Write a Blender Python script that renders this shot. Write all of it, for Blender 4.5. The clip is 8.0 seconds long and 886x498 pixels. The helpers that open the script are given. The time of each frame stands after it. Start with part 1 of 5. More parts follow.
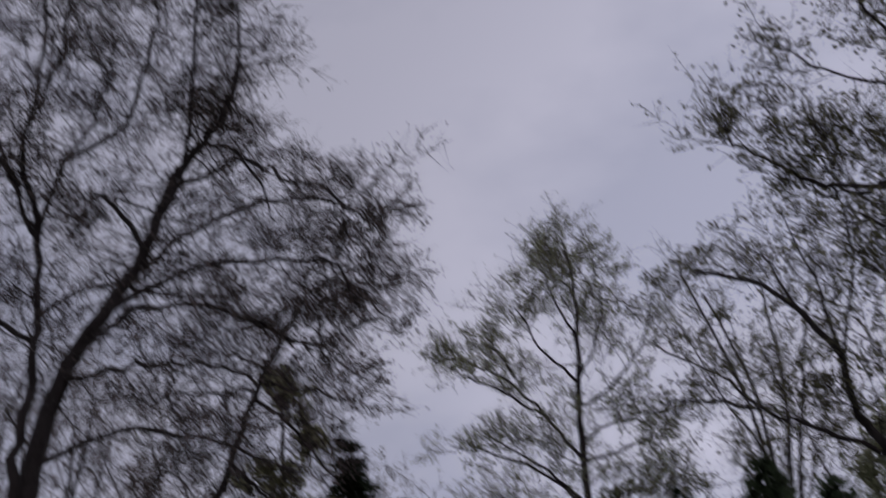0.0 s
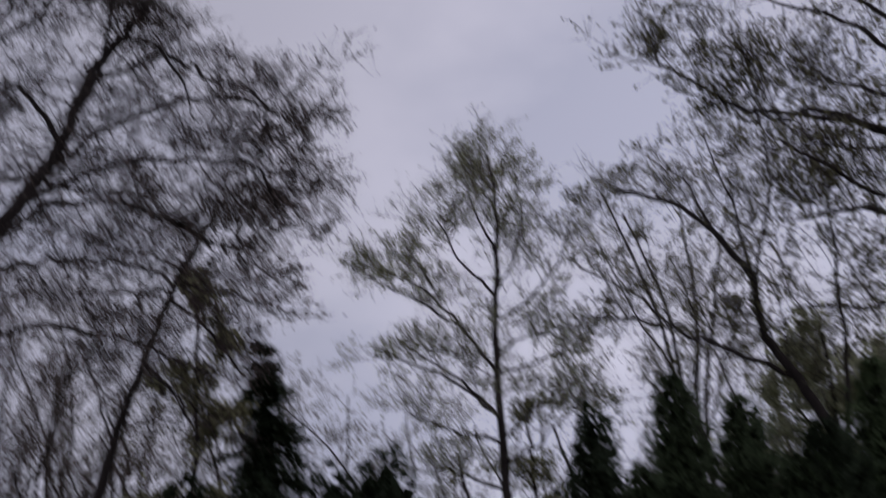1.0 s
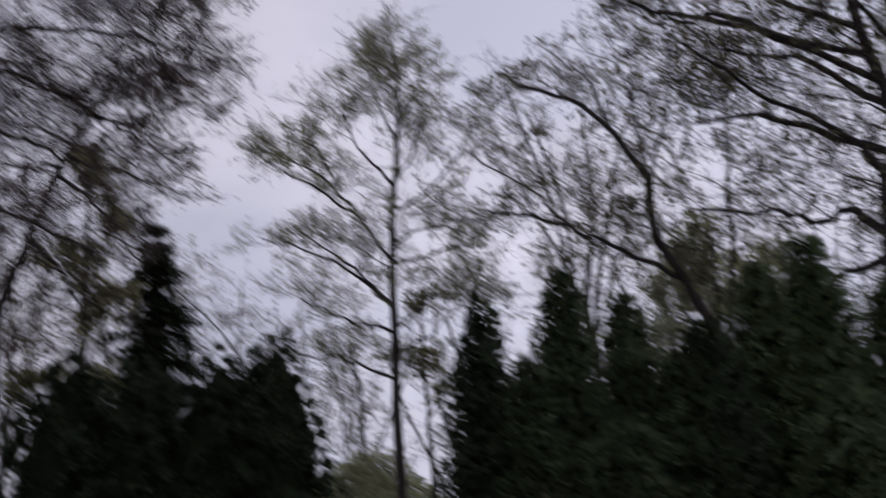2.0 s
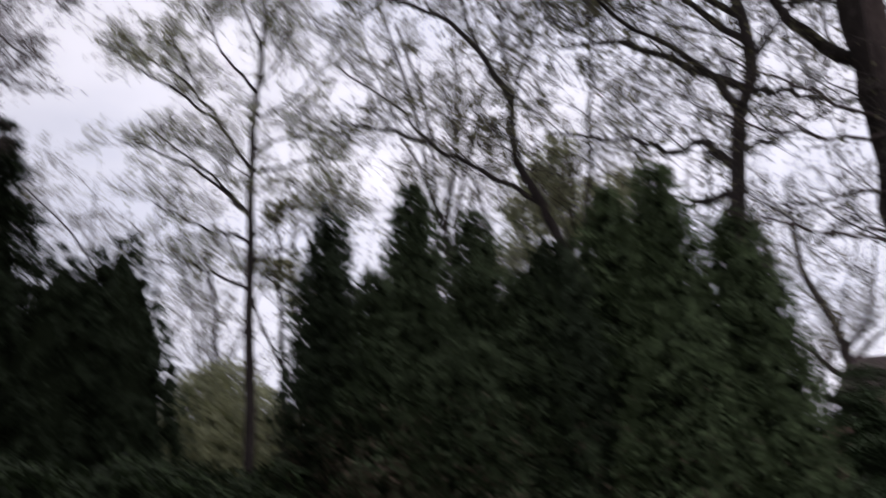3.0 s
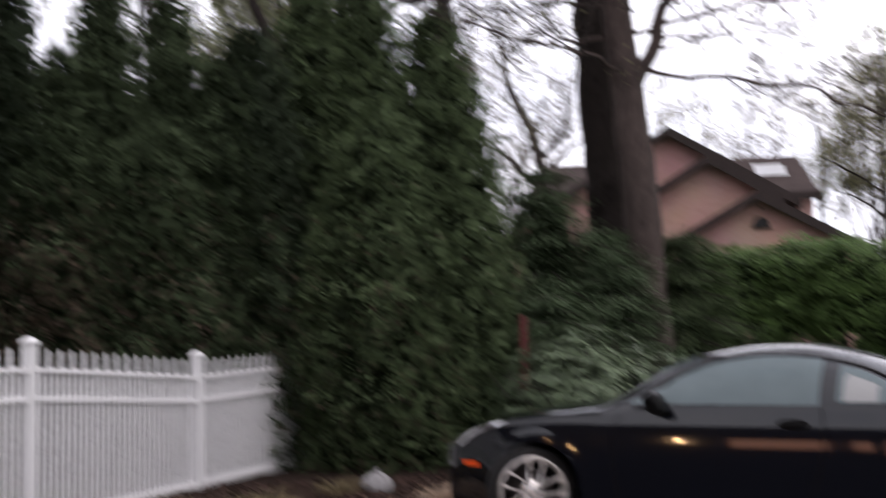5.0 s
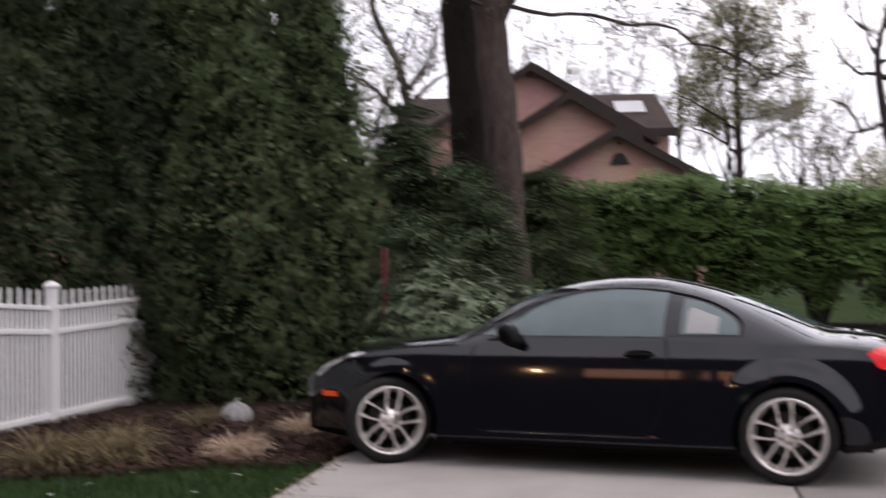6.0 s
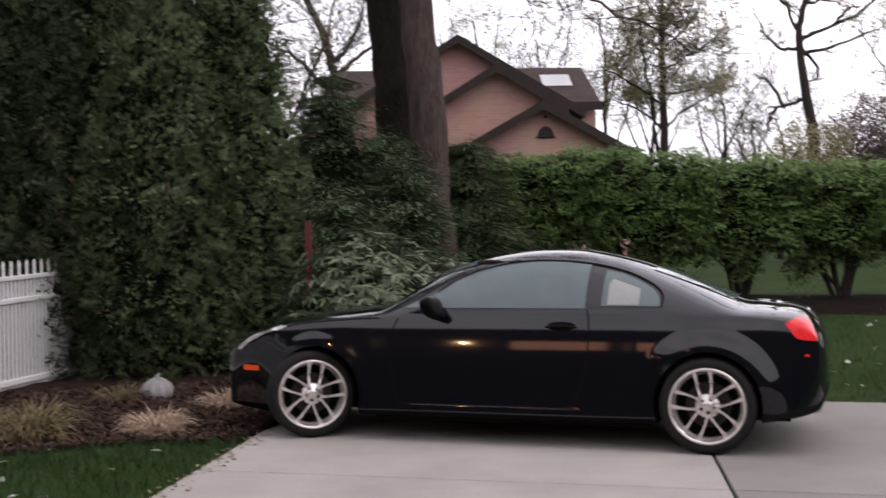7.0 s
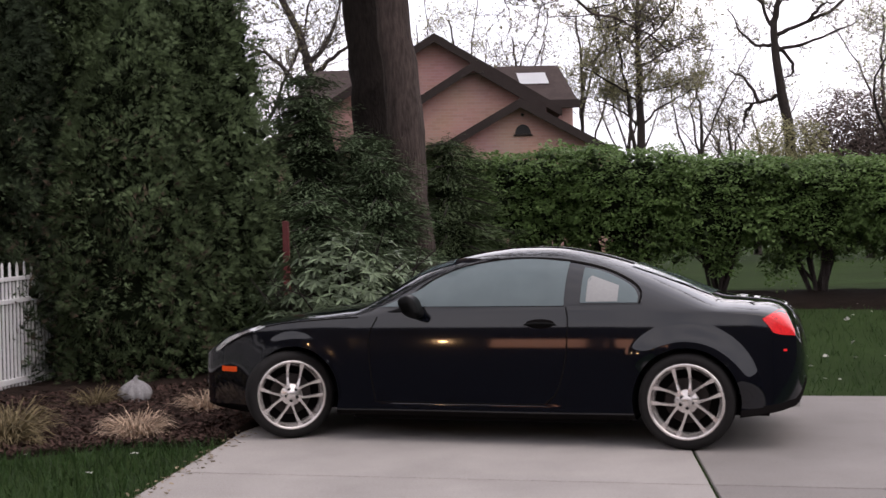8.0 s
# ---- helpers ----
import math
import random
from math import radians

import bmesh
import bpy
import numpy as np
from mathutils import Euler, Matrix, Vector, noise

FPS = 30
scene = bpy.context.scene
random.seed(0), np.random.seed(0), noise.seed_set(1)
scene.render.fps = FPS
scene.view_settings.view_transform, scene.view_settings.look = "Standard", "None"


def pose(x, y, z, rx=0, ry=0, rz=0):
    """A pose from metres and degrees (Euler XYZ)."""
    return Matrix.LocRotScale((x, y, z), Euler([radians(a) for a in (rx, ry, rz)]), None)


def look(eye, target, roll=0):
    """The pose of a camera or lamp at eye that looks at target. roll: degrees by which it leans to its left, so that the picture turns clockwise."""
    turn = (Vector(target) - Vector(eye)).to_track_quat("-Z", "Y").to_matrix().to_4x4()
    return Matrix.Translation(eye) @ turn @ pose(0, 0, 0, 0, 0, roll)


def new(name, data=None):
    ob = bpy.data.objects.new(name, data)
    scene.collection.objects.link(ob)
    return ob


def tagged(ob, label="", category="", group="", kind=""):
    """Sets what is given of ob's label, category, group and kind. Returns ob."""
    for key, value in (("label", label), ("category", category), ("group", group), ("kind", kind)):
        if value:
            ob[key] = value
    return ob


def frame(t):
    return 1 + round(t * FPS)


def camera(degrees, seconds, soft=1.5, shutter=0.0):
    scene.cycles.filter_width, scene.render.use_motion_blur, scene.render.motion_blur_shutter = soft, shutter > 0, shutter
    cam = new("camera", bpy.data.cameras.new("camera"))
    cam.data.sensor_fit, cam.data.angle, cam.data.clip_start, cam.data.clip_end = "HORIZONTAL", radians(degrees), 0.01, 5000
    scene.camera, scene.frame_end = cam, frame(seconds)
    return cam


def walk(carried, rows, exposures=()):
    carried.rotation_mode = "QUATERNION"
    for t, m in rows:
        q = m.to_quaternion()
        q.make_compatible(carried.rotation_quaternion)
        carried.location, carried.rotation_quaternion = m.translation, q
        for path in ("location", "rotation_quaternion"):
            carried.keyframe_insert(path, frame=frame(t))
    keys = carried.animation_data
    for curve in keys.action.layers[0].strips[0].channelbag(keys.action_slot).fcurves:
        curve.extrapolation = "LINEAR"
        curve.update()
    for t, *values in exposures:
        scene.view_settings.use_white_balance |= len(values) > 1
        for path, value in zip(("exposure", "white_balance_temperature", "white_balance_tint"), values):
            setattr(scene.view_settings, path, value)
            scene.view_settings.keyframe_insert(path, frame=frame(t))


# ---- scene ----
cam = camera(40.3, 8.0, 1.5, 1.5)
PATH = [
    (0, (1.476, -8.963, 1.589), (0.078, -7.887, 2.531), -4.7),
    (0.5, (1.449, -8.94, 1.598), (0.06, -7.797, 2.473), -4.5),
    (1, (1.437, -8.924, 1.598), (0.061, -7.714, 2.398), -3.9),
    (1.5, (1.429, -8.905, 1.598), (0.066, -7.621, 2.3), -3.5),
    (3, (1.529, -8.514, 1.543), (0.338, -6.983, 2.03), -1.8),
    (3.5, (1.554, -8.47, 1.497), (0.434, -6.862, 1.897), -0.9),
    (4, (1.607, -8.358, 1.494), (0.587, -6.669, 1.819), -0.5),
    (4.5, (1.651, -8.354, 1.471), (0.715, -6.604, 1.713), -0.3),
    (5, (1.69, -8.338, 1.454), (0.864, -6.523, 1.604), -1.0),
    (6.3, (1.78, -8.428, 1.469), (1.204, -6.513, 1.485), -0.6),
    (6.5, (1.787, -8.367, 1.456), (1.236, -6.444, 1.464), -0.7),
    (7, (1.791, -8.344, 1.454), (1.281, -6.41, 1.442), -0.8),
    (7.5, (1.794, -8.328, 1.451), (1.322, -6.385, 1.434), -1.1),
    (8, (1.793, -8.329, 1.449), (1.317, -6.386, 1.435), -1.4),
]

# ---- light ----
EXPOSURES = [(0.0, -1.3, 5900, 20), (1.5, -1.0, 6000, 20), (3.0, -0.28, 6300, 16), (3.5, 0.06, 6400, 15), (4.0, 0.3, 6480, 14), (5.0, 0.45, 6500, 14), (6.5, 0.49, 6680, 15), (8.0, 0.48, 6680, 15)]
walk(cam, [(t, look(eye, target, roll)) for t, eye, target, roll in PATH], EXPOSURES)

SUN_UP, SUN_TURN = radians(54), radians(107)
world = bpy.data.worlds.new("overcast_sky")
scene.world = world
world.use_nodes = True
wn, wl = world.node_tree.nodes, world.node_tree.links
sky = wn.new("ShaderNodeTexSky")
sky.sky_type, sky.sun_disc, sky.sun_elevation, sky.sun_rotation = "NISHITA", False, SUN_UP, SUN_TURN
sky.air_density, sky.dust_density = 1.0, 4.0
coord = wn.new("ShaderNodeTexCoord")
stretch = wn.new("ShaderNodeMapping")
stretch.inputs["Scale"].default_value = (1.0, 1.0, 2.2)
clouds = wn.new("ShaderNodeTexNoise")
clouds.inputs["Scale"].default_value, clouds.inputs["Detail"].default_value = 3.2, 5.0
clouds.inputs["Roughness"].default_value = 0.5
tone = wn.new("ShaderNodeValToRGB")
tone.color_ramp.elements[0].position, tone.color_ramp.elements[0].color = 0.38, (6.9, 6.95, 7.7, 1)
tone.color_ramp.elements[1].position, tone.color_ramp.elements[1].color = 0.63, (9.3, 9.1, 9.6, 1)
veil = wn.new("ShaderNodeMix")
veil.data_type = "RGBA"
veil.inputs["Factor"].default_value = 0.9
wl.new(coord.outputs["Generated"], stretch.inputs["Vector"])
wl.new(stretch.outputs["Vector"], clouds.inputs["Vector"])
wl.new(clouds.outputs["Fac"], tone.inputs["Fac"])
wl.new(sky.outputs["Color"], veil.inputs["A"])
wl.new(tone.outputs["Color"], veil.inputs["B"])
glow = wn.new("ShaderNodeVectorMath")  # the cloud thins towards the evening light in the north
glow.operation = "DOT_PRODUCT"
glow.inputs[1].default_value = (-0.285, 0.95, 0.114)
thin = wn.new("ShaderNodeMapRange")
thin.interpolation_type = "SMOOTHSTEP"
thin.inputs["From Min"].default_value, thin.inputs["From Max"].default_value = 0.62, 0.97
thin.inputs["To Min"].default_value, thin.inputs["To Max"].default_value = 1.0, 1.5
lit = wn.new("ShaderNodeVectorMath")
lit.operation = "SCALE"
wl.new(coord.outputs["Generated"], glow.inputs[0])
wl.new(glow.outputs["Value"], thin.inputs["Value"])
wl.new(veil.outputs["Result"], lit.inputs[0])
wl.new(thin.outputs["Result"], lit.inputs["Scale"])
wl.new(lit.outputs["Vector"], wn["Background"].inputs["Color"])
wn["Background"].inputs["Strength"].default_value = 0.11

sun_data = bpy.data.lights.new("sun", "SUN")
sun_data.energy, sun_data.angle, sun_data.color = 0.7, radians(60), (1.0, 0.95, 0.9)
sun = new("sun", sun_data)
sun.matrix_world = look((30, -9, 44), (0, 0, 0))


# ---- materials ----
def material(name, base, rough=0.8, dark=0.7, light=1.25, scale=6.0, fine=60.0, bump=0.15, per="none", metal=0.0, coat=0.0, clear=0.0, stretch_z=1.0, gloss=0.5, vary=0.9):
    """A surface whose base colour varies at two scales, with fine relief. per: 'island' or 'object' adds a tint to each piece."""
    m = bpy.data.materials.new(name)
    m.use_nodes = True
    n, l = m.node_tree.nodes, m.node_tree.links
    b = n["Principled BSDF"]
    b.inputs["Roughness"].default_value, b.inputs["Metallic"].default_value = rough, metal
    b.inputs["Specular IOR Level"].default_value = gloss
    if coat:
        b.inputs["Coat Weight"].default_value, b.inputs["Coat Roughness"].default_value = coat, 0.02
    if clear:
        b.inputs["Transmission Weight"].default_value = clear
    co = n.new("ShaderNodeTexCoord")
    mp = n.new("ShaderNodeMapping")
    mp.inputs["Scale"].default_value = (1, 1, stretch_z)
    l.new(co.outputs["Object"], mp.inputs["Vector"])
    big, small = n.new("ShaderNodeTexNoise"), n.new("ShaderNodeTexNoise")
    big.inputs["Scale"].default_value, big.inputs["Detail"].default_value = scale, 5.0
    small.inputs["Scale"].default_value, small.inputs["Detail"].default_value = fine, 3.0
    l.new(mp.outputs["Vector"], big.inputs["Vector"])
    l.new(mp.outputs["Vector"], small.inputs["Vector"])
    mean = n.new("ShaderNodeMath")
    mean.operation = "ADD"
    l.new(big.outputs["Fac"], mean.inputs[0])
    l.new(small.outputs["Fac"], mean.inputs[1])
    value = mean
    if per != "none":
        pick = n.new("ShaderNodeNewGeometry" if per == "island" else "ShaderNodeObjectInfo")
        more = n.new("ShaderNodeMath")
        more.operation = "MULTIPLY_ADD"
        more.inputs[1].default_value = vary if per == "island" else 0.35
        l.new(pick.outputs["Random Per Island" if per == "island" else "Random"], more.inputs[0])
        l.new(mean.outputs[0], more.inputs[2])
        value = n.new("ShaderNodeMath")
        value.operation = "SUBTRACT"
        value.inputs[1].default_value = vary / 2 if per == "island" else 0.17
        l.new(more.outputs[0], value.inputs[0])
    ramp = n.new("ShaderNodeValToRGB")
    ramp.color_ramp.elements[0].position, ramp.color_ramp.elements[1].position = 0.3, 0.7
    half = n.new("ShaderNodeMath")
    half.operation = "MULTIPLY"
    half.inputs[1].default_value = 0.5
    l.new(value.outputs[0], half.inputs[0])
    l.new(half.outputs[0], ramp.inputs["Fac"])
    ramp.color_ramp.elements[0].color = (*[c * dark for c in base], 1)
    ramp.color_ramp.elements[1].color = (*[min(1, c * light) for c in base], 1)
    l.new(ramp.outputs["Color"], b.inputs["Base Color"])
    if bump:
        bp = n.new("ShaderNodeBump")
        bp.inputs["Strength"].default_value, bp.inputs["Distance"].default_value = bump, 0.02
        l.new(small.outputs["Fac"], bp.inputs["Height"])
        l.new(bp.outputs["Normal"], b.inputs["Normal"])
    return m


def leaf_material(name, base, dark=0.5, light=1.6, through_light=0.25, rough=0.55, shine=0.25, vary=0.9, clump=1.2):
    m = material(name, base, rough, dark, light, clump, 20.0, 0.0, "island", gloss=shine, vary=vary)
    n, l = m.node_tree.nodes, m.node_tree.links
    out, b = n["Material Output"], n["Principled BSDF"]
    thin, mix = n.new("ShaderNodeBsdfTranslucent"), n.new("ShaderNodeMixShader")
    l.new(b.inputs["Base Color"].links[0].from_socket, thin.inputs["Color"])
    mix.inputs["Fac"].default_value = through_light
    l.new(b.outputs[0], mix.inputs[1])
    l.new(thin.outputs[0], mix.inputs[2])
    l.new(mix.outputs[0], out.inputs["Surface"])
    return m


M_LAWN = material("lawn_soil", (0.028, 0.046, 0.016), 0.9, 0.6, 1.4, 0.8, 30, 0.6, gloss=0.02)
M_GRASS = leaf_material("grass_blade", (0.026, 0.055, 0.014), 0.6, 1.5)
M_MULCH = material("bark_mulch", (0.026, 0.018, 0.015), 0.95, 0.5, 1.5, 4, 50, 0.8, gloss=0.03)
# Darker mulch copy: the hedge's shade on the bed is in this colour.
M_MULCH_SHADE = material("mulch_shade", (0.015, 0.011, 0.009), 0.95, 0.6, 1.5, 4, 50, 0.8, gloss=0.02)
M_CHIP = material("mulch_chip", (0.056, 0.033, 0.027), 0.9, 0.55, 1.6, 4, 40, 0.3, "island", gloss=0.15)
M_LITTER = leaf_material("dry_leaf", (0.24, 0.19, 0.13), 0.5, 1.5, 0.2, 0.8)
M_CONCRETE = material("concrete", (0.382, 0.352, 0.335), 0.85, 0.72, 1.2, 1.3, 90, 0.2, "object")
M_CONCRETE_DARKER = material("darker_concrete", (0.25, 0.229, 0.219), 0.88, 0.7, 1.2, 1.1, 90, 0.2, "object")
M_GROUT = material("joint_dirt", (0.06, 0.05, 0.04), 0.95, 0.6, 1.3, 5, 60, 0.3)
M_BARK = material("oak_bark", (0.068, 0.051, 0.046), 0.92, 0.4, 1.6, 7, 30, 1.6, stretch_z=0.22, gloss=0.20)
M_BARK_BLACK = material("black_bark", (0.025, 0.020, 0.018), 0.95, 0.5, 1.5, 6, 28, 1.2, stretch_z=0.25, gloss=0.1)
M_BARK_DARK = material("dark_bark", (0.04, 0.032, 0.03), 0.95, 0.5, 1.4, 5, 28, 0.8, stretch_z=0.25, gloss=0.20)
M_TWIG = material("twig_bark", (0.05, 0.041, 0.037), 0.9, 0.7, 1.3, 3, 20, 0.0, gloss=0.20)
# Paler copy of the twig bark: haze and sky glare put into the colour.
M_TWIG_HAZED = material("hazed_twig_bark", (0.15, 0.13, 0.115), 0.9, 0.7, 1.3, 3, 20, 0.0, gloss=0.2)
M_BUD = leaf_material("spring_leaf", (0.15, 0.14, 0.075), 0.6, 1.4, 0.35)
M_OLIVE = leaf_material("pale_olive_leaf", (0.42, 0.43, 0.27), 0.7, 1.3, 0.6)
M_BUD_RED = leaf_material("reddish_bud", (0.12, 0.09, 0.08), 0.6, 1.5, 0.3)
M_BUD_GREEN = leaf_material("green_spring_leaf", (0.27, 0.26, 0.14), 0.6, 1.4, 0.4)
M_MAPLE = leaf_material("young_maple_leaf", (0.30, 0.31, 0.17), 0.7, 1.35, 0.6)
M_ARB = leaf_material("arborvitae_spray", (0.086, 0.120, 0.056), 0.4, 1.6, 0.15, 0.85, vary=0.3, clump=5.0)
# Two darker copies of the arborvitae spray, with shade put into the base colour.
M_ARB_SHADED = leaf_material("shaded_arborvitae_spray", (0.029, 0.042, 0.022), 0.45, 1.6, 0.12, 0.85, vary=0.3, clump=5.0)
M_ARB_HALF_SHADED = leaf_material("half_shaded_arborvitae_spray", (0.054, 0.076, 0.037), 0.45, 1.6, 0.12, 0.85, vary=0.3, clump=5.0)
M_ARB_BROWN = leaf_material("dead_spray", (0.095, 0.07, 0.05), 0.5, 1.5, 0.12, 0.8)
# Near-black filling for crowns: the shade between leaves is put into this colour.
M_INNER_SHADE = material("inner_foliage", (0.012, 0.016, 0.009), 0.95, 0.6, 1.4, 3, 20, 0.5, gloss=0.00)
M_SPRUCE = leaf_material("spruce_needles", (0.105, 0.15, 0.08), 0.5, 1.4, 0.08, 0.85, vary=0.3, clump=4.0)
M_HEDGE = leaf_material("hedge_leaf", (0.142, 0.225, 0.072), 0.65, 1.35, 0.3, 0.5, vary=0.6, clump=3.0)
# Dark copy of the hedge leaf; shade inside the hedge is painted with it.
M_HEDGE_SHADE = leaf_material("hedge_shade_leaf", (0.035, 0.058, 0.02), 0.6, 1.3, 0.2)
# Hedge leaf darkened in its base colour to stand for shade on the low hedge.
M_LOW_HEDGE_SHADE = leaf_material("low_hedge_shade_leaf", (0.023, 0.036, 0.014), 0.5, 1.5, 0.15, 0.8)
M_RHODO = leaf_material("rhododendron_leaf", (0.13, 0.172, 0.10), 0.5, 1.4, 0.12, 0.4)
M_STRAW = leaf_material("dry_grass_blade", (0.5, 0.375, 0.28), 0.5, 1.4, 0.25, 0.8)
M_STRAW_GREEN = leaf_material("half_dry_grass_blade", (0.17, 0.135, 0.075), 0.5, 1.5, 0.25, 0.8)
M_VINYL = material("white_vinyl", (0.78, 0.77, 0.78), 0.45, 0.92, 1.05, 1.5, 40, 0.03, "object")
M_SHINGLE = material("brown_shingle", (0.062, 0.045, 0.042), 0.9, 0.7, 1.3, 3, 25, 0.4, "object", gloss=0.20)
M_FASCIA = material("dark_brown_fascia", (0.042, 0.032, 0.03), 0.85, 0.8, 1.2, 2, 30, 0.1, gloss=0.20)
M_SKYLIGHT = material("skylight_glass", (0.9, 0.91, 0.93), 0.15, 0.95, 1.05, 2, 20, 0.0)
M_DARKGLASS = material("dark_glass", (0.012, 0.01, 0.01), 0.6, 0.9, 1.1, 2, 20, 0.0)
M_STONE = material("pale_stone", (0.25, 0.24, 0.245), 0.85, 0.7, 1.2, 4, 50, 0.3)
M_RED = material("red_paint", (0.09, 0.01, 0.01), 0.5, 0.8, 1.2, 4, 40, 0.05)
M_PAINT = material("black_car_paint", (0.003, 0.0038, 0.0065), 0.05, 0.95, 1.05, 2, 30, 0.0, gloss=0.5, coat=0.3)
M_MIRROR = material("satin_black_paint", (0.003, 0.003, 0.003), 0.3, 0.95, 1.05, 2, 30, 0.0, gloss=0.08)
M_TRIM = material("black_plastic", (0.012, 0.012, 0.013), 0.45, 0.85, 1.15, 6, 90, 0.05)
M_RUBBER = material("tyre_rubber", (0.011, 0.010, 0.010), 0.8, 0.8, 1.3, 8, 70, 0.1, gloss=0.25)
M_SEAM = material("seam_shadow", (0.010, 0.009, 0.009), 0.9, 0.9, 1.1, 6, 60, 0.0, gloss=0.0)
M_ALLOY = material("silver_alloy", (0.72, 0.68, 0.66), 0.25, 0.93, 1.05, 6, 60, 0.02, metal=0.78)
M_BRAKE = material("brake_steel", (0.035, 0.028, 0.027), 0.5, 0.7, 1.2, 9, 50, 0.05, metal=0.7)
# Opaque car panes: tint and the grey of reflected sky share this base colour.
M_PANE = material("opaque_tinted_pane", (0.098, 0.13, 0.138), 0.03, 0.9, 1.1, 3, 8, 0.0)
M_LIGHT_PATCH = material("pale_light_patch", (0.30, 0.30, 0.30), 0.8, 0.9, 1.1, 4, 60, 0.1)
M_TAIL = material("red_lamp_lens", (0.8, 0.03, 0.035), 0.1, 0.75, 1.2, 18, 60, 0.0, gloss=0.35)
M_AMBER = material("amber_lens", (0.85, 0.10, 0.02), 0.15, 0.9, 1.1, 25, 60, 0.0, gloss=0.35)
M_LAMP = material("clear_lamp_lens", (0.6, 0.61, 0.62), 0.12, 0.6, 1.2, 25, 60, 0.1, coat=1.0)
M_CHROME = material("chrome", (0.7, 0.7, 0.7), 0.1, 0.95, 1.05, 9, 60, 0.0, metal=1.0)
M_UNSEEN_WALL = material("unseen_wall_brown", (0.05, 0.035, 0.03), 0.85, 0.8, 1.2, 1.5, 20, 0.1)
M_PETAL = leaf_material("pale_petal", (0.6, 0.58, 0.55), 0.8, 1.2, 0.2)


# ---- mesh helpers ----
def mesh_ob(name, verts, faces, mat, parent=None, label="", smooth=False):
    me = bpy.data.meshes.new(name)
    me.from_pydata([tuple(v) for v in verts], [], faces)
    me.update()
    if mat:
        me.materials.append(mat)
    if smooth:
        me.polygons.foreach_set("use_smooth", [True] * len(me.polygons))
    ob = new(name, me)
    ob.parent = parent
    if label:
        ob["label"] = label
    return ob


def part(name, bm, mat, parent, label="", smooth=False):
    me = bpy.data.meshes.new(name)
    bm.to_mesh(me)
    bm.free()
    me.materials.append(mat)
    if smooth:
        me.polygons.foreach_set("use_smooth", [True] * len(me.polygons))
    ob = new(name, me)
    ob.parent = parent
    if label:
        ob["label"] = label
    return ob


def empty(name, m, label="", category="", group=""):
    ob = new(name)
    ob.matrix_basis = m
    return tagged(ob, label, category, group)


def scatter_mesh(name, tv, tf, places, turns, mat, parent=None):
    """One mesh of many copies of a small triangle template: tv (k,3), tf (m,3), places (n,3), turns (n,3,3)."""
    tv, tf = np.asarray(tv, float), np.asarray(tf, int)
    n, k = len(places), len(tv)
    verts = (np.einsum("nij,kj->nki", turns, tv) + places[:, None, :]).reshape(-1, 3)
    tris = (tf[None] + (np.arange(n) * k)[:, None, None]).reshape(-1, 3)
    me = bpy.data.meshes.new(name)
    me.vertices.add(len(verts))
    me.vertices.foreach_set("co", verts.ravel())
    me.loops.add(tris.size)
    me.loops.foreach_set("vertex_index", tris.ravel())
    me.polygons.add(len(tris))
    me.polygons.foreach_set("loop_start", np.arange(0, tris.size, 3))
    me.polygons.foreach_set("loop_total", np.full(len(tris), 3))
    me.update(calc_edges=True)
    me.materials.append(mat)
    ob = new(name, me)
    ob.parent = parent
    return ob


def random_turns(rng, n, size, spread=0.35):
    """Random turns with random sizes round the given one."""
    q = rng.normal(size=(n, 4))
    q /= np.linalg.norm(q, axis=1)[:, None]
    w, x, y, z = q.T
    m = np.stack([1 - 2 * (y * y + z * z), 2 * (x * y - z * w), 2 * (x * z + y * w), 2 * (x * y + z * w), 1 - 2 * (x * x + z * z), 2 * (y * z - x * w),
                  2 * (x * z - y * w), 2 * (y * z + x * w), 1 - 2 * (x * x + y * y)], 1).reshape(-1, 3, 3)
    return m * (size * (1 + spread * rng.uniform(-1, 1, n)))[:, None, None]


def facing_turns(rng, outward, up, size, spread=0.35, jitter=0.5):
    """Turns whose z axis points about outward and whose y axis about up."""
    n = len(outward)
    z = outward + rng.normal(scale=jitter, size=(n, 3))
    z /= np.linalg.norm(z, axis=1)[:, None]
    y = up + rng.normal(scale=jitter * 0.7, size=(n, 3))
    y -= (y * z).sum(1)[:, None] * z
    y /= np.linalg.norm(y, axis=1)[:, None]
    m = np.stack([np.cross(y, z), y, z], 2)
    return m * (size * (1 + spread * rng.uniform(-1, 1, n)))[:, None, None]


LEAF = ([(0, 0, 0), (0.32, 0.5, 0.1), (0, 1, 0), (-0.32, 0.5, 0.1)], [(0, 1, 2), (0, 2, 3)])

TUFT = ([(1.0, 0.1, 0), (-0.8, 0, 0.1), (0, 1.0, 0.1), (0.1, -0.9, 0), (0, 0, 0.9), (0, 0.1, -1.0)], [(0, 2, 4), (2, 1, 4), (1, 3, 4), (3, 0, 4), (2, 0, 5), (1, 2, 5), (3, 1, 5), (0, 3, 5)])
SPRAY = ([(-0.07, 0, 0), (0.07, 0, 0), (-0.27, 0.85, 0.05), (0, 1, -0.05), (0.27, 0.85, 0.05)], [(0, 1, 2), (0, 1, 3), (0, 1, 4)])
LONG_LEAF = ([(0, 0, 0), (0.12, 0.35, 0.04), (0.11, 0.75, 0.02), (0, 1, -0.06), (-0.11, 0.75, 0.02), (-0.12, 0.35, 0.04), (0, 0.5, -0.03)], [(0, 1, 6), (1, 2, 6), (2, 3, 6), (3, 4, 6), (4, 5, 6), (5, 0, 6)])
